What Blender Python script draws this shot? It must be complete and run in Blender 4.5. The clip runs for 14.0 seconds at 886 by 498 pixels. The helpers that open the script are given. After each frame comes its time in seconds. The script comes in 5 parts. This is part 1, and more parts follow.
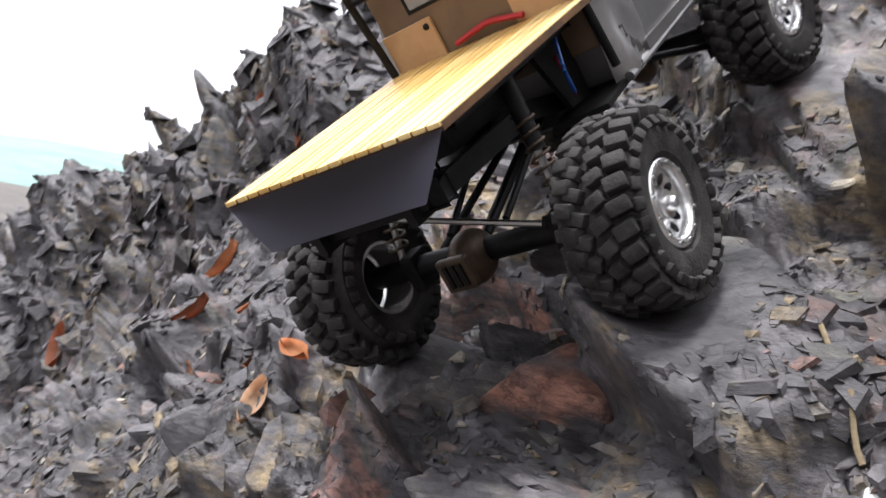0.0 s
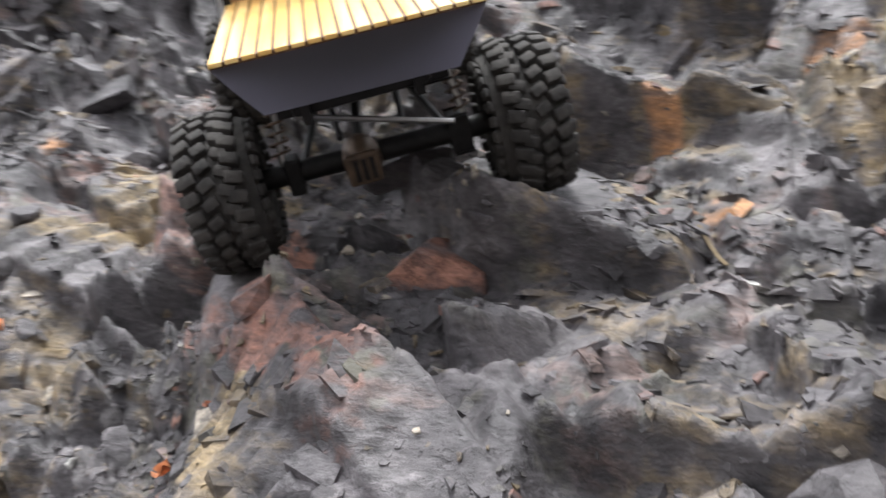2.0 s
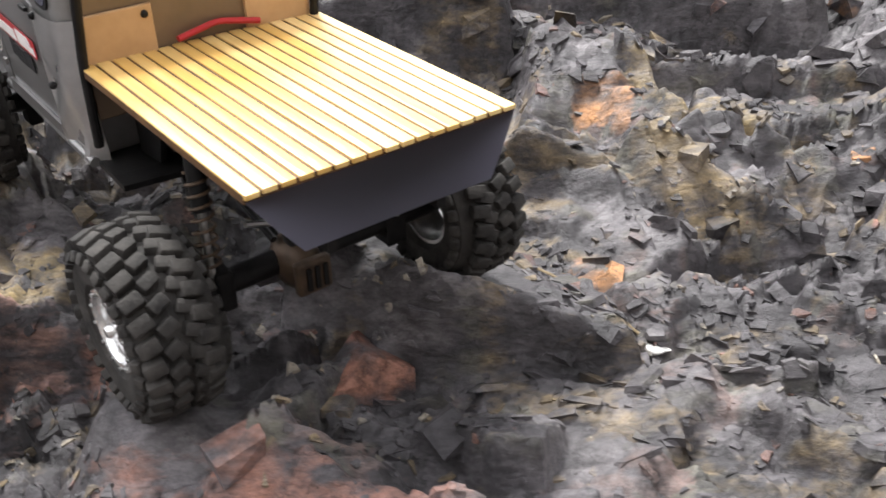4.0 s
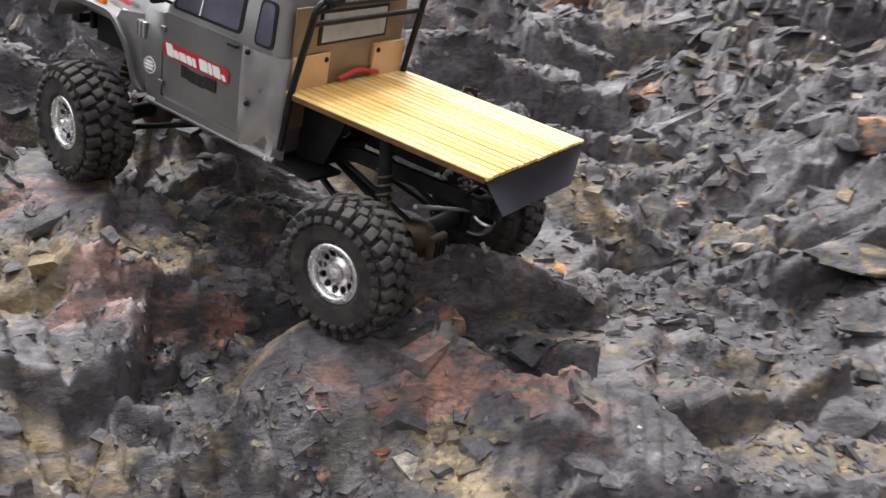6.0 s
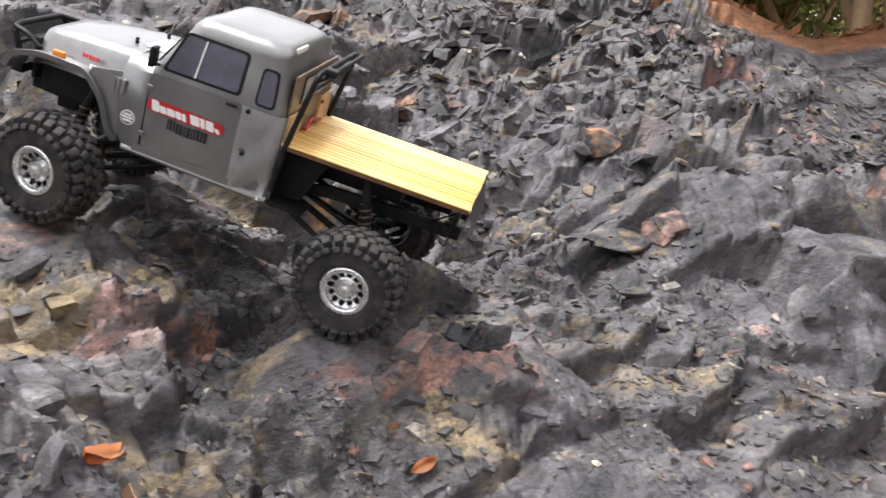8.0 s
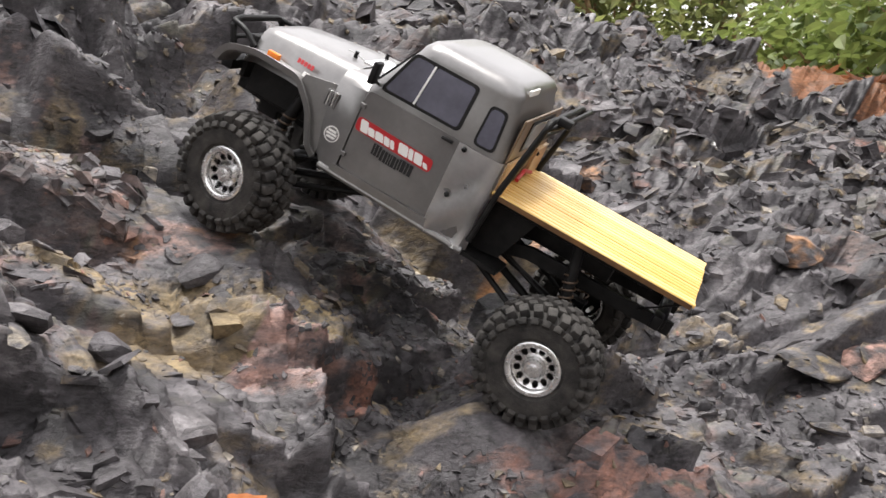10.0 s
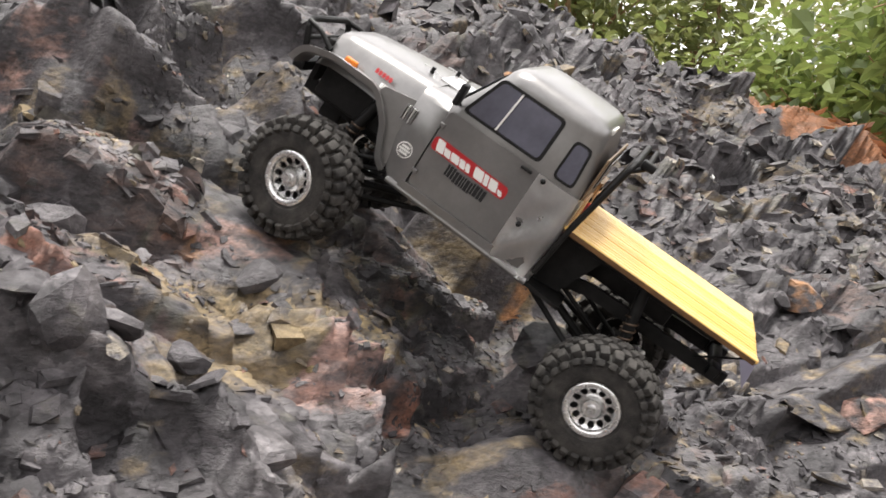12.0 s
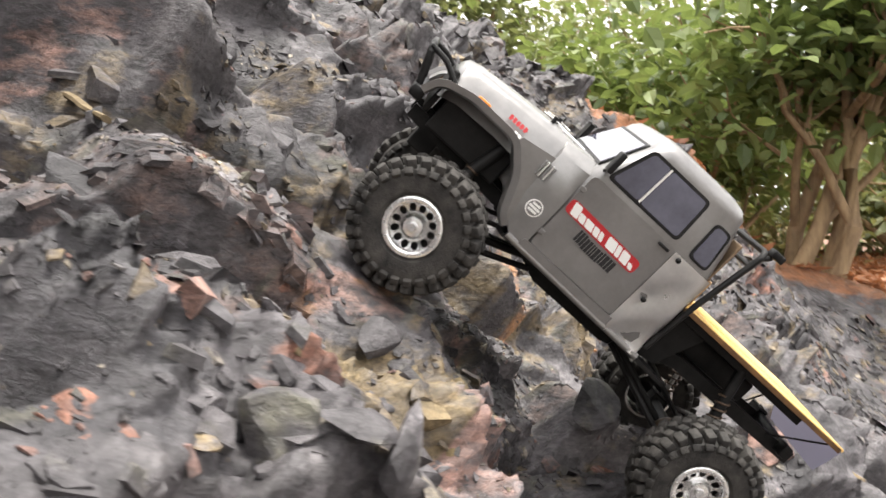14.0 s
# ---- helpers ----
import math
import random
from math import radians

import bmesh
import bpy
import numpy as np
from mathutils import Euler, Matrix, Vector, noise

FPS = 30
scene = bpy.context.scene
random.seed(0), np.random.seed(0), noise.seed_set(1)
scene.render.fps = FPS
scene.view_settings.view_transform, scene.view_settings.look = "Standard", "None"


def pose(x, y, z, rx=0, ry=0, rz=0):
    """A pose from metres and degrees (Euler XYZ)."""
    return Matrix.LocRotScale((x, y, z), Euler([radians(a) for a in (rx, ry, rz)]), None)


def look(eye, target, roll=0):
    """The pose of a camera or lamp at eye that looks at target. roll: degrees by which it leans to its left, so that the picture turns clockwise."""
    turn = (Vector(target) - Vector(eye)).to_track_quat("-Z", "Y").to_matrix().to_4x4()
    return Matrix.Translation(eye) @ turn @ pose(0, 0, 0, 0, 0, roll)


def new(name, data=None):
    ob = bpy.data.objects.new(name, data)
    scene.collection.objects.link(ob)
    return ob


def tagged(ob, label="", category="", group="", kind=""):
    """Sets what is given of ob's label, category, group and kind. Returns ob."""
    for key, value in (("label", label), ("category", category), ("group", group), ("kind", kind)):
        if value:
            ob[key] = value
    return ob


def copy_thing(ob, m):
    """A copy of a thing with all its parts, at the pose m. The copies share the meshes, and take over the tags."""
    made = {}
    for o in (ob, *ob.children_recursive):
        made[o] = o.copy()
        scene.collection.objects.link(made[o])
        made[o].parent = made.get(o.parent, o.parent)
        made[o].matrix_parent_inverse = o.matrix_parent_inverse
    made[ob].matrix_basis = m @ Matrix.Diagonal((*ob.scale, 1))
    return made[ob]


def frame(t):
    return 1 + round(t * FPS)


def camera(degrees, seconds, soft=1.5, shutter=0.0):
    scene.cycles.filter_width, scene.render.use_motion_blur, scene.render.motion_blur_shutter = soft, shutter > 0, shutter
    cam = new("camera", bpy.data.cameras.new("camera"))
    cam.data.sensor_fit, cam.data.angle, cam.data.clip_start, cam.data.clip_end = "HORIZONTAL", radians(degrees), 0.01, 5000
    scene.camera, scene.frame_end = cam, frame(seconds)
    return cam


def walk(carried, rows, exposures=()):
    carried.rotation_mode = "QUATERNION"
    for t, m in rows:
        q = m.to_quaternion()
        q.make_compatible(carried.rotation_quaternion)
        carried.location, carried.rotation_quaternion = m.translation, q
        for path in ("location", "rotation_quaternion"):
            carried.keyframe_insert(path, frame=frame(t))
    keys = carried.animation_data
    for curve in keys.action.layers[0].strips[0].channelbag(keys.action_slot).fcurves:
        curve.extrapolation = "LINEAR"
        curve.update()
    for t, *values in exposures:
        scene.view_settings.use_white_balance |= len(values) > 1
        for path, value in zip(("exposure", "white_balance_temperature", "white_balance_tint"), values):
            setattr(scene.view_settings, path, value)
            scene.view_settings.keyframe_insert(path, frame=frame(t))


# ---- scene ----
cam = camera(50.3, 14.0, shutter=0.4)
PATH = [
    (0.0, (0.1751, 0.2469, 0.6018), (-0.2826, 2.1938, 0.6024), 10.89),
    (0.5, (0.1209, 0.2143, 0.5385), (-0.1652, 2.1795, 0.7752), 10.30),
    (1.0, (0.0393, 0.2063, 0.4903), (0.0272, 2.1840, 0.7875), 4.62),
    (1.5, (-0.0364, 0.2142, 0.3835), (0.1705, 2.1571, 0.8108), 9.25),
    (2.0, (-0.1933, 0.2344, 0.3808), (0.6822, 1.9752, 0.8317), 5.27),
    (2.5, (-0.3452, 0.2640, 0.4158), (1.0111, 1.6921, 0.7637), -1.83),
    (3.0, (-0.4043, 0.3185, 0.4295), (1.1252, 1.5694, 0.7399), -1.99),
    (3.5, (-0.4053, 0.3940, 0.4524), (1.2435, 1.4931, 0.7233), -2.99),
    (4.0, (-0.4158, 0.4754, 0.4935), (1.2727, 1.4909, 0.8366), -5.62),
    (6.5, (-0.9132, 0.7805, 0.3923), (1.0451, 0.8530, 0.7920), -12.78),
    (7.0, (-1.0114, 0.8841, 0.4382), (0.9535, 0.7030, 0.7649), -17.72),
    (7.5, (-1.0593, 0.9825, 0.4700), (0.8893, 0.5890, 0.6890), -14.97),
    (8.0, (-1.0336, 1.0543, 0.4888), (0.8993, 0.5702, 0.6605), -15.90),
    (8.5, (-0.9792, 1.1013, 0.5095), (0.9523, 0.6446, 0.7560), -13.17),
    (11.0, (-0.8946, 1.1238, 0.5344), (1.0536, 0.8440, 0.8899), -0.22),
    (11.5, (-0.9081, 1.1714, 0.5538), (1.0250, 0.8176, 0.9254), 0.96),
    (12.0, (-0.8734, 1.2275, 0.5616), (1.0610, 0.8386, 0.8890), 0.74),
    (12.5, (-0.8078, 1.2905, 0.5726), (1.0973, 0.7649, 0.8800), 3.74),
    (13.0, (-0.7597, 1.3676, 0.5960), (1.0882, 0.6437, 0.8430), 3.68),
    (13.5, (-0.7188, 1.4579, 0.6307), (1.0716, 0.6164, 0.9247), 5.54),
    (14.0, (-0.6933, 1.5620, 0.6674), (1.0446, 0.5979, 0.8911), 3.96),
]
walk(cam, [(t, look(eye, target, roll)) for t, eye, target, roll in PATH],
     [(0.0, 1.35, 6050, 8), (1.0, 1.35, 6050, 8), (2.0, 1.55, 6100, 6), (2.5, 1.65, 6250, 6), (4.2, 1.6, 6250, 6), (6.3, 1.3, 6150, 7),
      (8.7, 1.4, 6250, 7), (10.8, 1.2, 6500, 7), (12.0, 1.35, 6550, 6), (14.0, 1.75, 6600, 5)])

# ---- light ----
sky_world = bpy.data.worlds.new("sky")
scene.world = sky_world
sky_world.use_nodes = True
wn = sky_world.node_tree.nodes
wl = sky_world.node_tree.links
wn.clear()
w_out = wn.new("ShaderNodeOutputWorld")
w_bg = wn.new("ShaderNodeBackground")
w_mix = wn.new("ShaderNodeMix")
w_mix.data_type = "RGBA"
w_sky = wn.new("ShaderNodeTexSky")
w_sky.sky_type = "NISHITA"
w_sky.sun_disc = False
w_sky.sun_elevation = radians(75)
w_sky.sun_rotation = radians(266)
w_mix.inputs["Factor"].default_value = 0.93
w_mix.inputs["B"].default_value = (10.3, 9.75, 10.0, 1)
wl.new(w_sky.outputs["Color"], w_mix.inputs["A"])
wl.new(w_mix.outputs["Result"], w_bg.inputs["Color"])
w_bg.inputs["Strength"].default_value = 0.08
wl.new(w_bg.outputs["Background"], w_out.inputs["Surface"])
sun_data = bpy.data.lights.new("sun", "SUN")
sun_data.energy = 2.4
sun_data.angle = radians(16)
sun_data.color = (1.0, 0.955, 0.92)
sun = new("sun", sun_data)
sun.matrix_world = look((-0.55, 0.85, 3.5), (0.2, 0.9, 0.6))

# ---- materials ----
def mat(name, color, rough=0.6, metal=0.0, spec=0.5):
    m = bpy.data.materials.new(name)
    m.use_nodes = True
    b = m.node_tree.nodes["Principled BSDF"]
    b.inputs["Base Color"].default_value = (*color, 1)
    b.inputs["Roughness"].default_value = rough
    b.inputs["Metallic"].default_value = metal
    b.inputs["Specular IOR Level"].default_value = spec
    return m


def varied(m, color_a, color_b, scale, bump=0.0, fine=0.0, rough=None, stretch=(1, 1, 1), per_object=0.0):
    """Two-scale variation of colour, relief and gloss on a plain material."""
    nt = m.node_tree
    b = nt.nodes["Principled BSDF"]
    co = nt.nodes.new("ShaderNodeTexCoord")
    mp = nt.nodes.new("ShaderNodeMapping")
    mp.inputs["Scale"].default_value = stretch
    nt.links.new(co.outputs["Object"], mp.inputs["Vector"])
    n1 = nt.nodes.new("ShaderNodeTexNoise")
    n1.inputs["Scale"].default_value = scale
    n1.inputs["Detail"].default_value = 6
    n1.inputs["Roughness"].default_value = 0.65
    nt.links.new(mp.outputs["Vector"], n1.inputs["Vector"])
    ramp = nt.nodes.new("ShaderNodeValToRGB")
    ramp.color_ramp.elements[0].position, ramp.color_ramp.elements[1].position = 0.32, 0.68
    ramp.color_ramp.elements[0].color, ramp.color_ramp.elements[1].color = (*color_a, 1), (*color_b, 1)
    fac = n1.outputs["Fac"]
    if per_object:
        info = nt.nodes.new("ShaderNodeObjectInfo")
        add = nt.nodes.new("ShaderNodeMath")
        add.operation = "MULTIPLY_ADD"
        nt.links.new(info.outputs["Random"], add.inputs[0])
        add.inputs[1].default_value = per_object
        sub = nt.nodes.new("ShaderNodeMath")
        sub.operation = "SUBTRACT"
        nt.links.new(n1.outputs["Fac"], sub.inputs[0])
        sub.inputs[1].default_value = per_object / 2
        nt.links.new(sub.outputs[0], add.inputs[2])
        fac = add.outputs[0]
    nt.links.new(fac, ramp.inputs["Fac"])
    nt.links.new(ramp.outputs["Color"], b.inputs["Base Color"])
    if rough:
        mr = nt.nodes.new("ShaderNodeMapRange")
        mr.inputs["To Min"].default_value, mr.inputs["To Max"].default_value = rough
        nt.links.new(n1.outputs["Fac"], mr.inputs["Value"])
        nt.links.new(mr.outputs["Result"], b.inputs["Roughness"])
    if bump:
        n2 = nt.nodes.new("ShaderNodeTexNoise")
        n2.inputs["Scale"].default_value = fine or scale * 6
        n2.inputs["Detail"].default_value = 5
        nt.links.new(mp.outputs["Vector"], n2.inputs["Vector"])
        bp = nt.nodes.new("ShaderNodeBump")
        bp.inputs["Strength"].default_value = bump
        bp.inputs["Distance"].default_value = 0.002
        nt.links.new(n2.outputs["Fac"], bp.inputs["Height"])
        nt.links.new(bp.outputs["Normal"], b.inputs["Normal"])
    return m


def slate_material():
    """Dark broken slate: grey grain along the bedding, ochre and rust stains where the rock has them."""
    m = mat("slate", (0.08, 0.08, 0.085), 0.6, 0, 0.38)
    nt = m.node_tree
    b = nt.nodes["Principled BSDF"]
    N, L = nt.nodes.new, nt.links.new

    def noise_node(vector, scale, detail, rough):
        n = N("ShaderNodeTexNoise")
        n.inputs["Scale"].default_value = scale
        n.inputs["Detail"].default_value = detail
        n.inputs["Roughness"].default_value = rough
        L(vector, n.inputs["Vector"])
        return n

    def mapped(value, a, z, lo, hi):
        r = N("ShaderNodeMapRange")
        r.inputs["From Min"].default_value, r.inputs["From Max"].default_value = a, z
        r.inputs["To Min"].default_value, r.inputs["To Max"].default_value = lo, hi
        L(value, r.inputs["Value"])
        return r.outputs["Result"]

    def times(a, c):
        r = N("ShaderNodeMath")
        r.operation = "MULTIPLY"
        L(a, r.inputs[0])
        L(c, r.inputs[1])
        return r.outputs[0]

    def bump(height, strength, distance, before=None):
        r = N("ShaderNodeBump")
        r.inputs["Strength"].default_value, r.inputs["Distance"].default_value = strength, distance
        L(height, r.inputs["Height"])
        if before:
            L(before, r.inputs["Normal"])
        return r.outputs["Normal"]

    geo = N("ShaderNodeNewGeometry")
    # the bedding dips: grain and cracks run along it
    bed = N("ShaderNodeMapping")
    bed.inputs["Rotation"].default_value = (0.5, -0.35, 0.4)
    bed.inputs["Scale"].default_value = (0.75, 1.0, 2.1)
    L(geo.outputs["Position"], bed.inputs["Vector"])
    big = noise_node(geo.outputs["Position"], 9.0, 9, 0.66)
    fine = noise_node(bed.outputs["Vector"], 95, 8, 0.72)
    br = noise_node(bed.outputs["Vector"], 26, 8, 0.66)
    grey = N("ShaderNodeValToRGB")
    els = grey.color_ramp.elements
    els[0].position, els[0].color = 0.3, (0.018, 0.0168, 0.0182, 1)
    els[1].position, els[1].color = 0.72, (0.185, 0.171, 0.174, 1)
    mid = els.new(0.52)
    mid.color = (0.078, 0.0715, 0.0755, 1)
    L(big.outputs["Fac"], grey.inputs["Fac"])
    # every broken face has its own grey
    warp = N("ShaderNodeMix")
    warp.data_type, warp.blend_type = "RGBA", "ADD"
    warp.inputs["Factor"].default_value = 0.16
    L(bed.outputs["Vector"], warp.inputs["A"])
    L(big.outputs["Color"], warp.inputs["B"])
    vor = N("ShaderNodeTexVoronoi")
    vor.inputs["Scale"].default_value = 26
    L(warp.outputs["Result"], vor.inputs["Vector"])
    face = N("ShaderNodeRGBToBW")
    L(vor.outputs["Color"], face.inputs["Color"])
    grain = times(mapped(fine.outputs["Fac"], 0.3, 0.7, 0.45, 1.5), mapped(face.outputs["Val"], 0, 1, 0.55, 1.45))
    mul = N("ShaderNodeMix")
    mul.data_type, mul.blend_type = "RGBA", "MULTIPLY"
    mul.inputs["Factor"].default_value = 1
    L(grey.outputs["Color"], mul.inputs["A"])
    L(grain, mul.inputs["B"])
    # stains: colour and strength are laid on the rock as an attribute, broken up by grain here
    st = N("ShaderNodeAttribute")
    st.attribute_name = "stain"
    add = N("ShaderNodeMath")
    add.operation = "ADD"
    L(br.outputs["Fac"], add.inputs[0])
    L(st.outputs["Alpha"], add.inputs[1])
    tint = N("ShaderNodeMix")
    tint.data_type, tint.blend_type = "RGBA", "MULTIPLY"
    tint.inputs["Factor"].default_value = 1
    L(st.outputs["Color"], tint.inputs["A"])
    L(grain, tint.inputs["B"])
    stained = N("ShaderNodeMix")
    stained.data_type = "RGBA"
    L(mapped(add.outputs[0], 0.86, 1.16, 0, 0.88), stained.inputs["Factor"])
    L(mul.outputs["Result"], stained.inputs["A"])
    L(tint.outputs["Result"], stained.inputs["B"])
    # shade painted into the colour of the cracks, which fade in and out
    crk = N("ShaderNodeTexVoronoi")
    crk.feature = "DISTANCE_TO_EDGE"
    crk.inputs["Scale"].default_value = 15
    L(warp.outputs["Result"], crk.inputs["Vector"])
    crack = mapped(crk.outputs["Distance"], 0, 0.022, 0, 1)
    crack_shade = N("ShaderNodeMix")
    crack_shade.data_type, crack_shade.blend_type = "RGBA", "MULTIPLY"
    L(mapped(big.outputs["Fac"], 0.40, 0.60, 0.6, 0.0), crack_shade.inputs["Factor"])
    L(stained.outputs["Result"], crack_shade.inputs["A"])
    L(crack, crack_shade.inputs["B"])
    L(crack_shade.outputs["Result"], b.inputs["Base Color"])
    L(mapped(br.outputs["Fac"], 0.3, 0.7, 0.34, 0.7), b.inputs["Roughness"])
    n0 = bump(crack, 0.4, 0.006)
    n1 = bump(br.outputs["Fac"], 0.45, 0.010, n0)
    L(bump(fine.outputs["Fac"], 0.5, 0.005, n1), b.inputs["Normal"])
    return m


SLATE = slate_material()


# ---- the slope ----
# The truck's own frame: x ahead, y to its left, z up from the rear axle. The rock face is laid out in it.
TRUCK = Matrix(((0.18699, -0.81667, -0.54598, 0.0624), (0.79028, 0.45518, -0.4102, 0.8659), (0.58352, -0.35477, 0.73051, 0.606), (0, 0, 0, 1)))
UP = TRUCK.to_3x3().transposed() @ Vector((0, 0, 1))


def hashed(i, j, k=0):
    h = (i.astype(np.int64) * 374761393 + j.astype(np.int64) * 668265263 + k * 1274126177) & 0xFFFFFFFF
    h = ((h ^ (h >> 13)) * 1274126177) & 0xFFFFFFFF
    return ((h ^ (h >> 16)) & 0xFFFF) / 65535.0


def smooth_noise(x, y, seed):
    i, j = np.floor(x), np.floor(y)
    u, v = x - i, y - j
    u, v = u * u * (3 - 2 * u), v * v * (3 - 2 * v)
    a, b = hashed(i, j, seed), hashed(i + 1, j, seed)
    c, d = hashed(i, j + 1, seed), hashed(i + 1, j + 1, seed)
    return (a * (1 - u) + b * u) * (1 - v) + (c * (1 - u) + d * u) * v - 0.5


def fbm(x, y, scale, seed, octaves=4, gain=0.5):
    total, amp = 0, 1.0
    for o in range(octaves):
        total = total + amp * smooth_noise(x / scale * 2**o + 17.3 * o, y / scale * 2**o - 9.1 * o, seed + o)
        amp *= gain
    return total


def blocks(x, y, scale, seed, turn=0.5, stretch=1.8, step=0.5, tilt=0.5, crack=0.25):
    """Broken blocks: every cell is a facet with its own height and tilt, with a gap towards its neighbours."""
    c, s = math.cos(turn), math.sin(turn)
    u, v = (c * x + s * y) / (scale * stretch), (-s * x + c * y) / scale
    best, second = np.full(x.shape, 9.0), np.full(x.shape, 9.0)
    total, weight = np.zeros(x.shape), np.zeros(x.shape)
    i0, j0 = np.floor(u), np.floor(v)
    for di in (-1, 0, 1):
        for dj in (-1, 0, 1):
            i, j = i0 + di, j0 + dj
            du, dv = u - (i + 0.15 + 0.7 * hashed(i, j, seed)), v - (j + 0.15 + 0.7 * hashed(i, j, seed + 1))
            d = np.sqrt(du * du + dv * dv)
            h = step * (hashed(i, j, seed + 2) - 0.5) + tilt * ((hashed(i, j, seed + 3) - 0.5) * 2 * du + (hashed(i, j, seed + 4) - 0.5) * 2 * dv)
            w = np.exp(-55 * d)
            total += w * h
            weight += w
            closer = d < best
            second = np.where(closer, best, np.minimum(second, d))
            best = np.where(closer, d, best)
    out = total / weight - crack * np.clip(1 - (second - best) / 0.10, 0, 1) ** 1.5
    return out * scale


def bump_at(x, y, cx, cy, rx, ry, turn=0.0, sharp=2.0):
    c, s = math.cos(turn), math.sin(turn)
    u, v = (c * (x - cx) + s * (y - cy)) / rx, (-s * (x - cx) + c * (y - cy)) / ry
    return np.exp(-((u * u + v * v) ** (sharp / 2)))


def crest_y(x):
    """How far up the slope the crest lies, along the truck's line."""
    return -2.2 + 0.10 * np.sin(x * 3.1) + 0.05 * np.sin(x * 7.7 + 1)


def soil_edge(x):
    """Where the bare slate gives way to brown earth."""
    return np.interp(x, [-5, -3, -1.2, -0.65, -0.37, -0.2, 0.0, 0.3, 5], [-4.5, -3.2, -2.05, -1.85, -1.88, -2.08, -2.22, -2.4, -2.6])


def slope_height(x, y):
    """The height of the rock over the truck's plane."""
    h = np.full(x.shape, -0.072)
    # falls away on the open side
    h = h - 0.28 * np.clip(y - 0.62, 0, 0.75) ** 1.15 - 0.03 * np.clip(y - 1.37, 0, 9)
    # bench behind the truck
    h = h + (0.01 + 0.09 * np.clip((-y - 0.3) / 0.5, 0, 1)) * np.clip((-x - 0.10) / 0.3, 0, 1) - 0.25 * np.clip(-x - 1.1, 0, 9) * np.clip(y + 1.2, 0, 1)
    # shoulder below the front wheel, red ledge below the rear wheel, hollow under the belly
    h = h + 0.050 * bump_at(x, y, 0.43, 0.50, 0.25, 0.14, 0.2)
    h = h - 0.055 * bump_at(x, y, -0.02, 0.30, 0.24, 0.12, 0.0, 4)
    h = h - 0.02 * bump_at(x, y, 0.35, 0.22, 0.12, 0.06, 0.0, 4)
    h = h - 0.012 * bump_at(x, y, 0.19, 0.08, 0.09, 0.08)
    h = h + 0.018 * bump_at(x, y, -0.175, 0.075, 0.13, 0.05, 0.15, 3)
    # the wheels bear on small flats
    for px, py, lift in ((0.0, 0.116, 0.0175), (0.0, -0.116, 0.007), (0.351, 0.112, 0.020), (0.351, -0.112, 0.0155)):
        h = h + lift * bump_at(x, y, px, py, 0.085, 0.055, 0, 3)
    # far spur
    h = h + 0.10 * bump_at(x, y, 1.9, 0.6, 0.5, 0.8)
    h = h - 0.55 * np.clip(x - 2.75 + 0.25 * (y - 1), 0, 9)
    # steeper rise to the crest, then a level shelf behind it
    rise = np.clip((-y - 0.5) / 1.7, 0, 1)
    h = h + rise * (0.19 + 0.05 * np.clip((0.5 - x) / 0.7, 0, 1))
    h = h - 0.47 * np.clip(crest_y(x) - y, 0, 99)
    # the cliff that closes the slope ahead, on the open side, with a drop behind its top
    w = np.clip((x - 0.62) / 0.62, 0, 1)
    w = w * w * (3 - 2 * w) * np.clip((y - 0.25) / 0.5, 0, 1)
    top = np.interp(y, [0.2, 0.7, 1.3, 1.7, 2.1, 2.5, 2.8, 3.2, 4.5], [0.12, 0.13, 0.10, 0.07, 0.02, 0.0, 0.0, -0.05, -0.15])
    h = h + w * (top - h) - 0.9 * np.clip(x - 1.45, 0, 9) * np.clip((y - 0.25) / 0.5, 0, 1)
    # earth bank over the crest, and the ground rising behind it
    h = h + 0.06 * bump_at(x, y, -0.32, -2.25, 0.42, 0.34) + 0.06 * bump_at(x, y, 0.15, -2.2, 0.4, 0.25)
    h = h + 0.36 * np.clip(-1.8 - (0.79 * x + 0.455 * y + 0.87), 0, 9)
    h = h + 0.72 * np.clip(-x - 0.9, 0, 9) * np.clip((-y - 1.5) / 0.9, 0, 1)
    return h


def ledges(x, y, period, turn, seed):
    """Bedding: a saw of thin steps across the dip."""
    c, s = math.cos(turn), math.sin(turn)
    t = (c * x + s * y + 0.35 * period * fbm(x, y, 5 * period, seed, 3)) / period
    return (t - np.floor(t)) * period


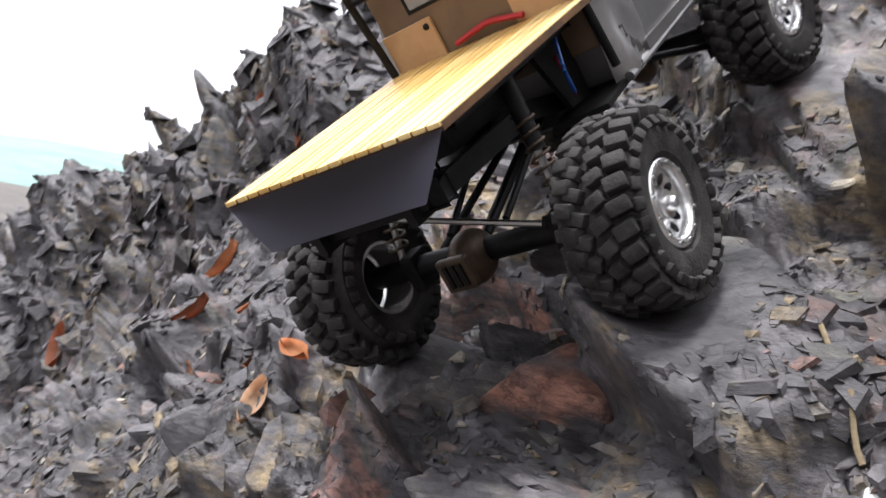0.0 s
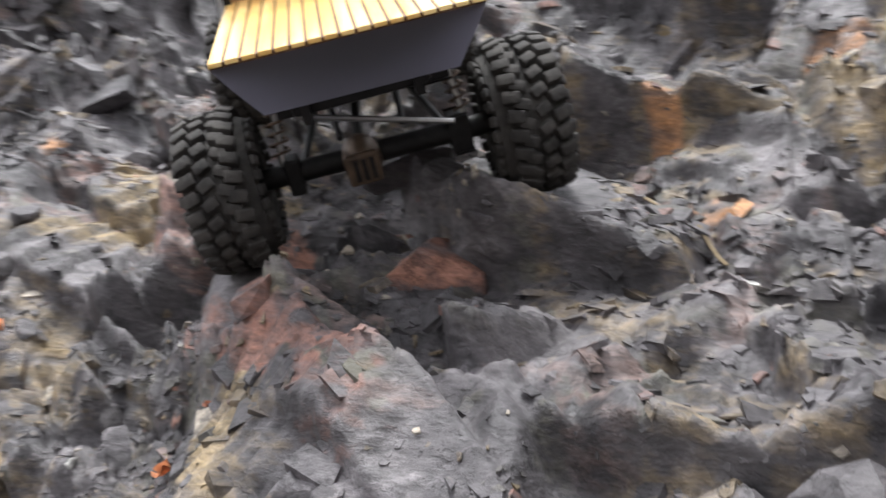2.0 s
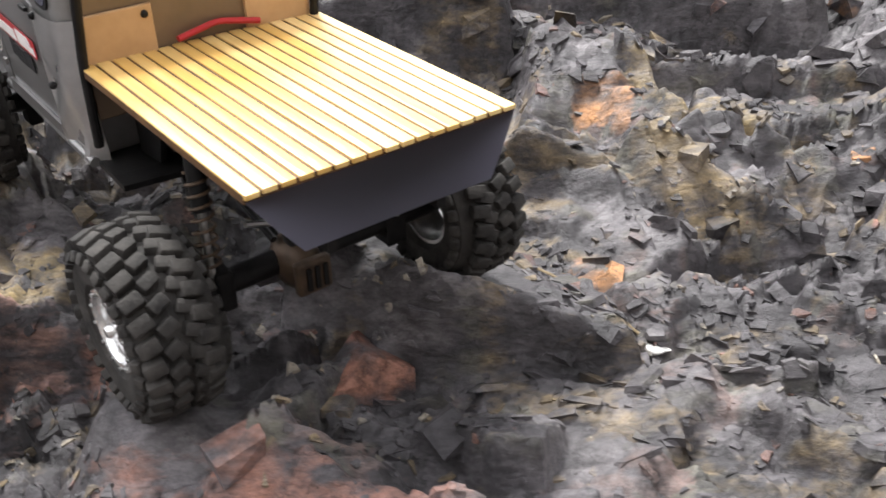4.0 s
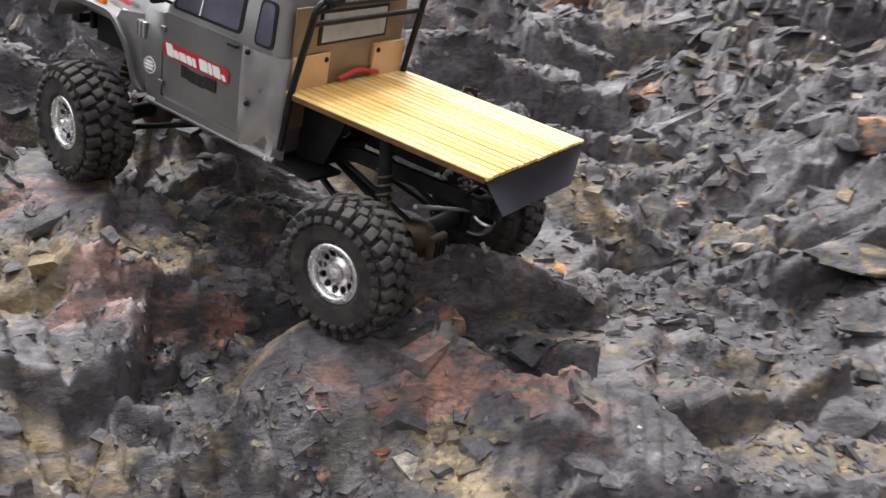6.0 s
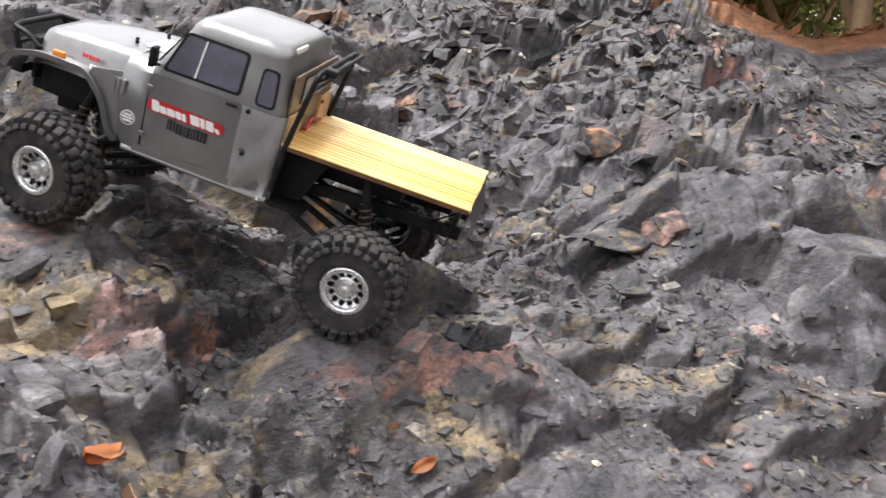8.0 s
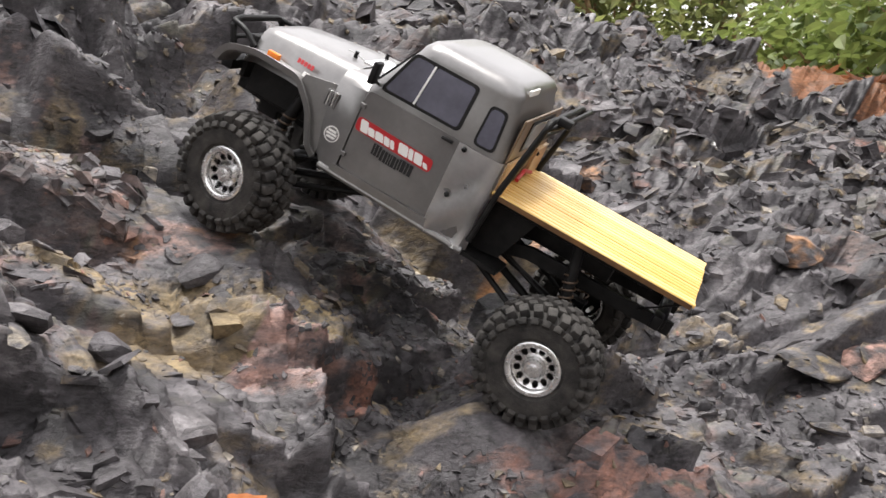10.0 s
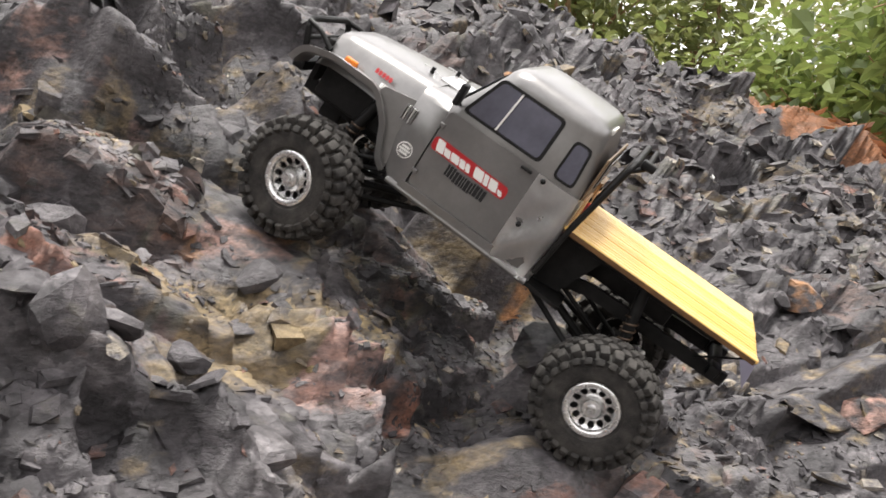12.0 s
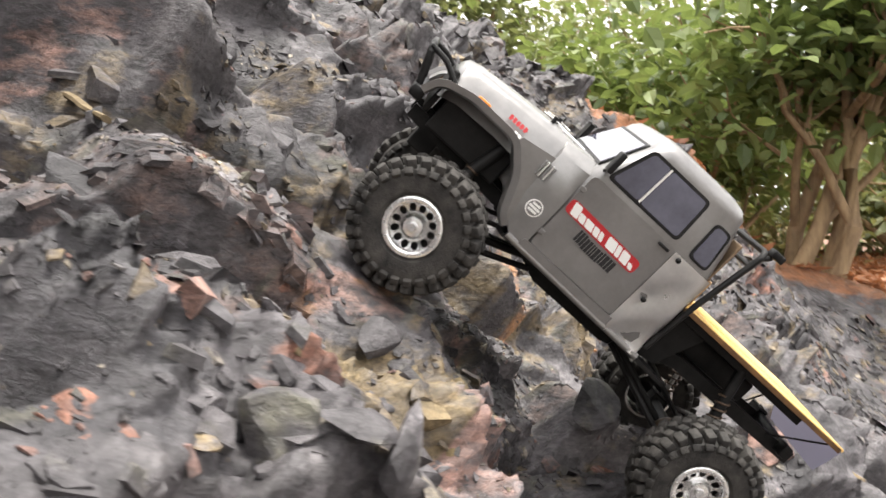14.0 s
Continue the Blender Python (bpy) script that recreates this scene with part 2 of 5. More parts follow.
def rough_height(x, y):
    """Fractures and broken steps, eased out right under the truck's wheels."""
    wx, wy = x + 0.05 * fbm(x, y, 0.2, 5, 3), y + 0.05 * fbm(x, y, 0.2, 9, 3)
    calm = 0
    for px, py in ((0.0, 0.116), (0.0, -0.116), (0.355, 0.112), (0.355, -0.112)):
        calm = np.maximum(calm, bump_at(x, y, px, py * 1.12, 0.066, 0.056, 0, 3))
    calm = np.maximum(calm, 0.3 * bump_at(x, y, 0.18, 0.0, 0.26, 0.13, 0, 4))
    far = np.clip((x - 0.7) / 0.6, 0, 1)
    face = 1 - 0.45 * np.clip((y - 0.08) / 0.1, 0, 1) * np.clip((0.78 - x) / 0.2, 0, 1)
    face = face * (1 - 0.4 * np.clip((-x - 0.06) / 0.1, 0, 1) * np.clip((y + 0.6) / 0.2, 0, 1) * np.clip((0.3 - y) / 0.2, 0, 1))
    r = face * (0.36 + 0.5 * far) * blocks(wx, wy, 0.34, 11, 0.55, 1.6, 0.34, 0.5, 0.08)
    r = r + face * (0.75 + 0.4 * far) * blocks(wx, wy, 0.13, 31, 0.75, 1.9, 0.65, 1.0, 0.14)
    mask = np.clip(0.5 + 2.2 * fbm(x, y, 0.16, 131, 2), 0.15, 1) * (1 - 0.45 * np.clip((-x - 0.08) / 0.1, 0, 1) * np.clip((y + 0.5) / 0.2, 0, 1))
    r = r + (0.8 * mask + 0.3 * far) * blocks(wx, wy, 0.055, 51, 0.35, 1.8, 0.7, 1.15, 0.16)
    r = r + 0.55 * mask * blocks(x + 0.006 * smooth_noise(x / 0.02, y / 0.02, 15), y, 0.022, 71, 0.9, 1.7, 0.65, 0.95, 0.28)
    bed = np.clip(0.5 + 2.5 * fbm(x, y, 0.22, 61, 3), 0, 1)
    r = r - 0.30 * bed * ledges(x, y, 0.036, 1.1, 25) - 0.25 * (1 - bed) * ledges(x, y, 0.017, 0.5, 27)
    r = r + 0.10 * fbm(x, y, 0.6, 91, 4) + 0.006
    shelf = np.clip((soil_edge(x) - y) / 0.15, 0, 1)
    # the wetter right-hand flank lies in small chips
    chips = np.clip((-x - 0.40) / 0.3, 0, 1) * np.clip((-y - 0.6) / 0.5, 0, 1)
    return r * (1 - calm) * (1 - 0.8 * shelf) * (1 - 0.65 * chips)


def rock(x, y):
    return slope_height(x, y) + rough_height(x, y)


def rock_at(x, y):
    return float(rock(np.array([float(x)]), np.array([float(y)]))[0])


def spaced(lo, hi, core_lo, core_hi, fine, growth):
    out = [core_lo]
    while out[-1] < core_hi:
        out.append(out[-1] + fine)
    step = fine
    while out[-1] < hi:
        step *= growth
        out.append(out[-1] + step)
    step, low = fine, [core_lo]
    while low[-1] > lo:
        step *= growth
        low.append(low[-1] - step)
    return np.array(low[:0:-1] + out)


def stains_of(x, y):
    """Colour and strength of the stains at places of the rock."""
    stain = np.zeros((len(x), 4), np.float32)
    best = np.zeros(len(x))
    sx, sy = x + 0.03 * fbm(x, y, 0.08, 3, 3), y + 0.03 * fbm(x, y, 0.08, 7, 3)
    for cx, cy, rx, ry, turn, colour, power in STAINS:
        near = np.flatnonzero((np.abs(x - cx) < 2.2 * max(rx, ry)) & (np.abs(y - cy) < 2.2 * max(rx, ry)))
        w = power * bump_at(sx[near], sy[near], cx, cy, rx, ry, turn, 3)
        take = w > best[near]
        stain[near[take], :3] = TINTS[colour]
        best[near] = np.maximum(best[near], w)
    # faint ochre and rust veils all over the face
    veil = 0.30 + 0.6 * fbm(x, y, 0.17, 21, 4) + 0.5 * fbm(x, y, 0.04, 23, 3)
    hue = 0.7 * fbm(x, y, 0.14, 41, 3) + 0.5 * fbm(x, y, 0.035, 43, 3)
    take = veil > best
    base = np.where((hue > 0.06)[:, None], np.array(TINTS["ochre"]), np.where((hue < -0.10)[:, None], np.array((0.175, 0.118, 0.100)), np.array(TINTS["olive"])))
    stain[take, :3] = base[take]
    stain[:, 3] = np.maximum(best, np.clip(veil, 0, 0.43))
    # brown soil lies on the shelf behind the crest, and leaks over it on one flank
    edge = soil_edge(x) + 0.14 * fbm(x, y, 0.3, 33, 4)
    soil = np.clip((edge - y) / 0.10, 0, 1)
    stain[soil > 0, :3] = TINTS["soil"]
    stain[:, 3] = np.maximum(stain[:, 3] * (1 - soil), soil * 1.2)
    return stain


def build_slope():
    xs = spaced(-7.0, 5.0, -0.45, 0.72, 0.0035, 1.011)
    ys = spaced(-16.0, 4.5, -0.38, 0.60, 0.0035, 1.011)
    gx, gy = np.meshgrid(xs, ys, indexing="ij")
    gz = rock(gx, gy)
    m = np.array(TRUCK)
    co = np.stack([gx.ravel(), gy.ravel(), gz.ravel()], 1) @ m[:3, :3].T + m[:3, 3]
    nx, ny = gx.shape
    idx = np.arange(nx * ny).reshape(nx, ny)
    faces = np.stack([idx[:-1, :-1], idx[1:, :-1], idx[1:, 1:], idx[:-1, 1:]], -1).reshape(-1, 4)
    # the rock goes down into the ground all round
    ring = np.concatenate([idx[:-1, 0], idx[-1, :-1], idx[:0:-1, -1], idx[0, :0:-1]])
    foot = co[ring].copy()
    foot[:, 2] = -2.5
    low = len(co) + np.arange(len(ring))
    co = np.concatenate([co, foot])
    faces = np.concatenate([faces, np.stack([ring, low, np.roll(low, -1), np.roll(ring, -1)], 1)])
    me = bpy.data.meshes.new("rock_slope")
    me.vertices.add(len(co))
    me.vertices.foreach_set("co", co.astype(np.float32).ravel())
    me.loops.add(faces.size)
    me.loops.foreach_set("vertex_index", faces.astype(np.int32).ravel())
    me.polygons.add(len(faces))
    me.polygons.foreach_set("loop_start", (np.arange(len(faces)) * 4).astype(np.int32))
    me.update(calc_edges=True)
    x, y = np.append(gx.ravel(), gx.ravel()[ring]), np.append(gy.ravel(), gy.ravel()[ring])
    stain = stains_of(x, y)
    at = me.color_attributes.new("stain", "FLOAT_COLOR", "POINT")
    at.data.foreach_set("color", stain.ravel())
    me.materials.append(SLATE)
    ob = new("rock_slope", me)
    return tagged(ob, "dark grey broken slate slope with rust and ochre stains", "rock slope", kind="structure")


TINTS = {"rust": (0.29, 0.14, 0.098), "ochre": (0.235, 0.175, 0.095), "orange": (0.40, 0.20, 0.085), "pink": (0.37, 0.22, 0.178),
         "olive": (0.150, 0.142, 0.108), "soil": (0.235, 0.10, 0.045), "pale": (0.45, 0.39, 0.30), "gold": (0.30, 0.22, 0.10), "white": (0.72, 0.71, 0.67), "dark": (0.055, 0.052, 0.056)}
# below the front wheel and along its ledge
STAINS = [
    (0.330, 0.240, 0.17, 0.070, 0.5, "ochre", 0.60), (0.540, 0.080, 0.11, 0.040, 0.4, "pink", 0.44), (0.440, 0.170, 0.07, 0.022, 0.3, "pink", 0.46),
    (0.470, 0.460, 0.06, 0.030, 0.4, "pink", 0.52), (0.200, 0.220, 0.10, 0.040, 0.4, "pink", 0.52), (0.360, 0.150, 0.08, 0.035, 0.3, "pink", 0.52),
    (0.190, 0.190, 0.10, 0.080, 0.2, "pink", 0.50), (-0.170, 0.150, 0.10, 0.060, 0.2, "ochre", 0.52), (-0.400, -0.100, 0.16, 0.060, 0.3, "ochre", 0.54),
    (-0.550, -1.350, 0.14, 0.090, 0.2, "rust", 0.60), (-0.700, -1.150, 0.10, 0.060, 0.2, "rust", 0.56), (0.240, -0.180, 0.10, 0.060, 0.3, "ochre", 0.55),
    (0.275, 0.290, 0.18, 0.065, 1.25, "ochre", 0.56), (0.215, 0.130, 0.09, 0.045, 0.9, "gold", 0.56), (0.405, 0.185, 0.07, 0.022, 0.35, "orange", 0.46),
    (0.490, 0.225, 0.05, 0.018, 0.5, "pink", 0.47), (0.350, 0.140, 0.06, 0.024, 0.7, "orange", 0.50), (0.425, 0.330, 0.09, 0.040, 0.6, "pink", 0.47),
    (0.678, 0.104, 0.06, 0.030, 0.4, "pink", 0.46), (0.600, 0.420, 0.05, 0.025, 0.5, "orange", 0.50), (0.385, 0.435, 0.05, 0.016, 0.9, "rust", 0.54),
    (0.130, 0.110, 0.035, 0.022, 0.3, "rust", 0.60), (0.160, 0.180, 0.05, 0.030, 0.2, "pink", 0.47), (0.100, 0.330, 0.12, 0.05, 0.4, "ochre", 0.52),
    (0.218, -0.016, 0.04, 0.03, 0.0, "pink", 0.47), (0.800, 0.350, 0.12, 0.07, 0.2, "ochre", 0.46), (0.550, 0.560, 0.12, 0.05, 0.6, "ochre", 0.45),
]
# the red ledge by the rear wheel, and the face above it
STAINS += [
    (-0.105, 0.112, 0.085, 0.050, 0.3, "rust", 0.53), (-0.100, 0.135, 0.04, 0.02, 0.4, "orange", 0.46), (-0.175, 0.070, 0.10, 0.045, 0.2, "rust", 0.53), (-0.060, 0.150, 0.07, 0.035, 0.3, "rust", 0.51), (-0.140, 0.140, 0.05, 0.02, 0.8, "orange", 0.46), (-0.175, -0.200, 0.09, 0.025, 1.1, "rust", 0.48),
    (-0.266, -0.063, 0.040, 0.014, 0.2, "orange", 0.50), (0.060, 0.130, 0.07, 0.03, 0.2, "ochre", 0.50), (-0.203, -0.516, 0.10, 0.055, 0.2, "ochre", 0.52),
    (-0.389, -0.490, 0.06, 0.03, 0.2, "pink", 0.45), (0.369, -1.110, 0.08, 0.05, 0.0, "orange", 0.52), (-0.440, -1.600, 0.18, 0.09, 0.2, "rust", 0.62),
    (-0.560, -1.330, 0.12, 0.05, 0.1, "rust", 0.60), (-0.350, -0.844, 0.05, 0.03, 0.0, "orange", 0.50), (0.062, -1.780, 0.05, 0.03, 0.0, "orange", 0.50),
]
STAINS += [
    (0.123, -0.902, 0.05, 0.03, 0.0, "orange", 0.50), (-0.549, -0.301, 0.06, 0.03, 0.0, "pink", 0.45), (0.011, -0.386, 0.12, 0.06, 0.2, "ochre", 0.58),
]
STAINS += [
    (0.136, -0.447, 0.06, 0.04, 0.2, "orange", 0.54), (0.080, -0.520, 0.14, 0.08, 0.3, "gold", 0.54), (0.190, 0.135, 0.06, 0.04, 0.2, "pink", 0.45), (0.120, -0.267, 0.05, 0.03, 0.1, "orange", 0.56),
    (-0.029, -0.231, 0.06, 0.03, 0.1, "orange", 0.48), (-0.30, 0.250, 0.08, 0.03, 0.0, "ochre", 0.42), (-0.226, 0.215, 0.05, 0.035, 0.0, "ochre", 0.42),
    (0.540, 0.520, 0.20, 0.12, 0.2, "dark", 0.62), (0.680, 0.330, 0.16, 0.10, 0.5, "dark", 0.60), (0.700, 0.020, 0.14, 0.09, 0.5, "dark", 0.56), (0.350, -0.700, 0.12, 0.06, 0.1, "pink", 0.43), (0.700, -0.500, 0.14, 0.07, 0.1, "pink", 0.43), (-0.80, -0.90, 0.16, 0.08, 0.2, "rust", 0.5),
]
rock_slope = build_slope()

# ---- mesh helpers ----
def part(name, bm, material, parent, label="", smooth=False):
    """Link a bmesh as one mesh object under a thing or a part."""
    bmesh.ops.recalc_face_normals(bm, faces=bm.faces)
    me = bpy.data.meshes.new(name)
    bm.to_mesh(me)
    bm.free()
    if smooth:
        me.polygons.foreach_set("use_smooth", [True] * len(me.polygons))
        me.set_sharp_from_angle(angle=radians(smooth if smooth > 1 else 35))
    me.materials.append(material)
    ob = new(name, me)
    ob.parent = parent
    if label:
        ob["label"] = label
    return ob


def add_box(bm, x0, x1, y0, y1, z0, z1, bevel=0.0, m=None):
    made = bmesh.ops.create_cube(bm, size=1)["verts"]
    for v in made:
        v.co = Vector(((x0 + x1) / 2 + v.co.x * (x1 - x0), (y0 + y1) / 2 + v.co.y * (y1 - y0), (z0 + z1) / 2 + v.co.z * (z1 - z0)))
    if bevel:
        edges = list({e for v in made for e in v.link_edges})
        done = bmesh.ops.bevel(bm, geom=edges, offset=bevel, segments=2, affect="EDGES", profile=0.5)
        made = list({v for f in done["faces"] for v in f.verts} | {v for v in made if v.is_valid})
    if m:
        bmesh.ops.transform(bm, matrix=m, verts=made)
    return bm


def box(*a, **k):
    return add_box(bmesh.new(), *a, **k)


def rings(bm, loops, closed=True, caps=True):
    """Skin a row of point loops."""
    rows = [[bm.verts.new(p) for p in loop] for loop in loops]
    n = len(rows[0])
    for a, b in zip(rows, rows[1:]):
        for i in range(n if closed else n - 1):
            j = (i + 1) % n
            bm.faces.new((a[i], a[j], b[j], b[i]))
    if caps and closed:
        bm.faces.new(rows[0][::-1])
        bm.faces.new(rows[-1])
    return bm


def tube(bm, points, radius, sides=10):
    pts = [Vector(p) for p in points]
    loops = []
    for i, p in enumerate(pts):
        d = (pts[min(i + 1, len(pts) - 1)] - pts[max(i - 1, 0)]).normalized()
        q = d.to_track_quat("Z", "Y").to_matrix()
        if i and loops:
            pass
        loops.append([p + q @ Vector((radius * math.cos(2 * math.pi * k / sides), radius * math.sin(2 * math.pi * k / sides), 0)) for k in range(sides)])
    return rings(bm, loops)


def bent(points, r=0.008, n=4):
    """A polyline with its corners rounded."""
    pts = [Vector(p) for p in points]
    out = [pts[0]]
    for a, b, c in zip(pts, pts[1:], pts[2:]):
        p, q = b + (a - b).normalized() * r, b + (c - b).normalized() * r
        for k in range(n + 1):
            t = k / n
            out.append(p * (1 - t) ** 2 + b * 2 * t * (1 - t) + q * t * t)
    return out + [pts[-1]]


def lathe(bm, profile, n=48, centre=(0, 0, 0)):
    """Turn (radius, y) points round the y axis."""
    c = Vector(centre)
    loops = [[c + Vector((r * math.cos(2 * math.pi * k / n), y, r * math.sin(2 * math.pi * k / n))) for k in range(n)] for r, y in profile]
    return rings(bm, loops, caps=False)


def slab(bm, outline, thick, surface):
    """A thin plate: an outline in (x, z), laid on y = surface(x, z), with thickness towards the outside."""
    s = 1 if thick >= 0 else -1
    inner = [Vector((x, surface(x, z), z)) for x, z in outline]
    outer = [Vector((x, surface(x, z) + thick, z)) for x, z in outline]
    return rings(bm, [inner, outer])


def rounded(outline, r, n=4):
    pts = [Vector((x, 0, z)) for x, z in outline]
    out = []
    for i, b in enumerate(pts):
        a, c = pts[i - 1], pts[(i + 1) % len(pts)]
        p, q = b + (a - b).normalized() * r, b + (c - b).normalized() * r
        for k in range(n + 1):
            t = k / n
            v = p * (1 - t) ** 2 + b * 2 * t * (1 - t) + q * t * t
            out.append((v.x, v.z))
    return out


# ---- the truck's materials ----
GREY_PAINT = varied(mat("grey_body_paint", (0.25, 0.245, 0.235), 0.3, 0.7), (0.195, 0.190, 0.186), (0.265, 0.258, 0.253), 26, 0.08, 260, (0.26, 0.50))
SILVER = varied(mat("silver_plate", (0.8, 0.8, 0.78), 0.3, 0.85), (0.74, 0.73, 0.72), (0.92, 0.91, 0.90), 30, 0.25, 60, (0.2, 0.42))
BLACK_PLASTIC = varied(mat("black_plastic", (0.015, 0.015, 0.016), 0.45, 0, 0.18), (0.005, 0.005, 0.0052), (0.017, 0.0162, 0.0158), 60, 0.1, 400, (0.35, 0.6))
SKIRT_PLASTIC = varied(mat("dark_skirt_plastic", (0.03, 0.029, 0.034), 0.3, 0, 0.35), (0.008, 0.008, 0.009), (0.018, 0.0175, 0.02), 30, 0, 0, (0.25, 0.4))
RUBBER = varied(mat("dusty_rubber", (0.035, 0.033, 0.03), 0.8, 0, 0.3), (0.013, 0.0122, 0.0118), (0.062, 0.057, 0.052), 55, 0.4, 500, (0.7, 0.95))
CHROME = varied(mat("chrome", (0.75, 0.75, 0.74), 0.18, 0.85), (0.74, 0.735, 0.73), (0.92, 0.92, 0.91), 90, 0.05, 600, (0.12, 0.32))
STEEL = mat("steel", (0.45, 0.45, 0.44), 0.35, 1.0)
GLASS = varied(mat("tinted_window", (0.03, 0.033, 0.045), 0.08, 0.0, 0.6), (0.055, 0.055, 0.075), (0.10, 0.10, 0.13), 18, 0, 0, (0.05, 0.14))
TAN = varied(mat("tan_plastic", (0.36, 0.2, 0.09), 0.35), (0.13, 0.088, 0.055), (0.20, 0.135, 0.083), 16, 0, 0, (0.25, 0.45))
TAN_LIGHT = varied(mat("pale_tan_plastic", (0.55, 0.33, 0.15), 0.35), (0.44, 0.27, 0.13), (0.56, 0.36, 0.19), 25)
BRONZE = varied(mat("bronze_cover", (0.13, 0.085, 0.05), 0.5, 0.3), (0.045, 0.03, 0.02), (0.11, 0.07, 0.042), 70, 0.2)
# pale grey stands in for the light seen through the rear window
SEEN_THROUGH_GREY = varied(mat("seen_through_grey", (0.3, 0.31, 0.33), 0.15, 0, 0.6), (0.24, 0.25, 0.265), (0.36, 0.37, 0.39), 20, 0, 0, (0.08, 0.2))
RED = mat("red_sticker", (0.42, 0.02, 0.025), 0.4)
WHITE = mat("white_sticker", (0.78, 0.77, 0.74), 0.45)
BLACK_INK = mat("black_sticker", (0.012, 0.012, 0.013), 0.5)
ORANGE = mat("orange_lens", (0.75, 0.2, 0.02), 0.25)
BLUE = mat("blue_wire", (0.02, 0.1, 0.4), 0.4)
WOOD = varied(mat("varnished_wood", (0.55, 0.33, 0.1), 0.32), (0.68, 0.42, 0.12), (0.90, 0.66, 0.29), 34, 0.25, 220, (0.28, 0.42), (0.16, 1.6, 1), 0.5)
GROOVE = varied(mat("dark_wood_seam", (0.2, 0.09, 0.025), 0.6), (0.055, 0.024, 0.008), (0.16, 0.075, 0.022), 40)

def lets_light_through(m, colour, share):
    """Thin plastic: part of the light that falls on one side glows on the other."""
    nt = m.node_tree
    tr, mix = nt.nodes.new("ShaderNodeBsdfTranslucent"), nt.nodes.new("ShaderNodeMixShader")
    tr.inputs["Color"].default_value = (*colour, 1)
    mix.inputs["Fac"].default_value = share
    nt.links.new(nt.nodes["Principled BSDF"].outputs["BSDF"], mix.inputs[1])
    nt.links.new(tr.outputs["BSDF"], mix.inputs[2])
    nt.links.new(mix.outputs["Shader"], nt.nodes["Material Output"].inputs["Surface"])


lets_light_through(SKIRT_PLASTIC, (0.50, 0.48, 0.62), 0.42)
for coated in (GREY_PAINT, SILVER):
    coated.node_tree.nodes["Principled BSDF"].inputs["Coat Weight"].default_value = 0.35
    coated.node_tree.nodes["Principled BSDF"].inputs["Coat Roughness"].default_value = 0.1

# ---- the truck ----
truck = new("toy_truck")
truck.matrix_world = TRUCK
tagged(truck, "grey scale crawler truck with wooden flatbed, climbing the slate", "toy truck")


def cab_side(x, z):
    """Half width of the body at a height."""
    if z < 0.15:
        return 0.088 + 0.0035 * math.sin(min(max((z - 0.055) / 0.095, 0), 1) * math.pi * 0.6)
    return 0.0913 - 0.0085 * (z - 0.15) / 0.055


def ring(x0, x1, hw, z, r=0.012, lean=0.0, n=5):
    """A rounded rectangle in plan at height z."""
    out = []
    for cx, cy, a0 in ((x1 - r, hw - r, 0), (x0 + r, hw - r, 90), (x0 + r, -hw + r, 180), (x1 - r, -hw + r, 270)):
        for k in range(n + 1):
            a = radians(a0 + 90 * k / n)
            out.append((cx + r * math.cos(a), cy + r * math.sin(a), z))
    return out


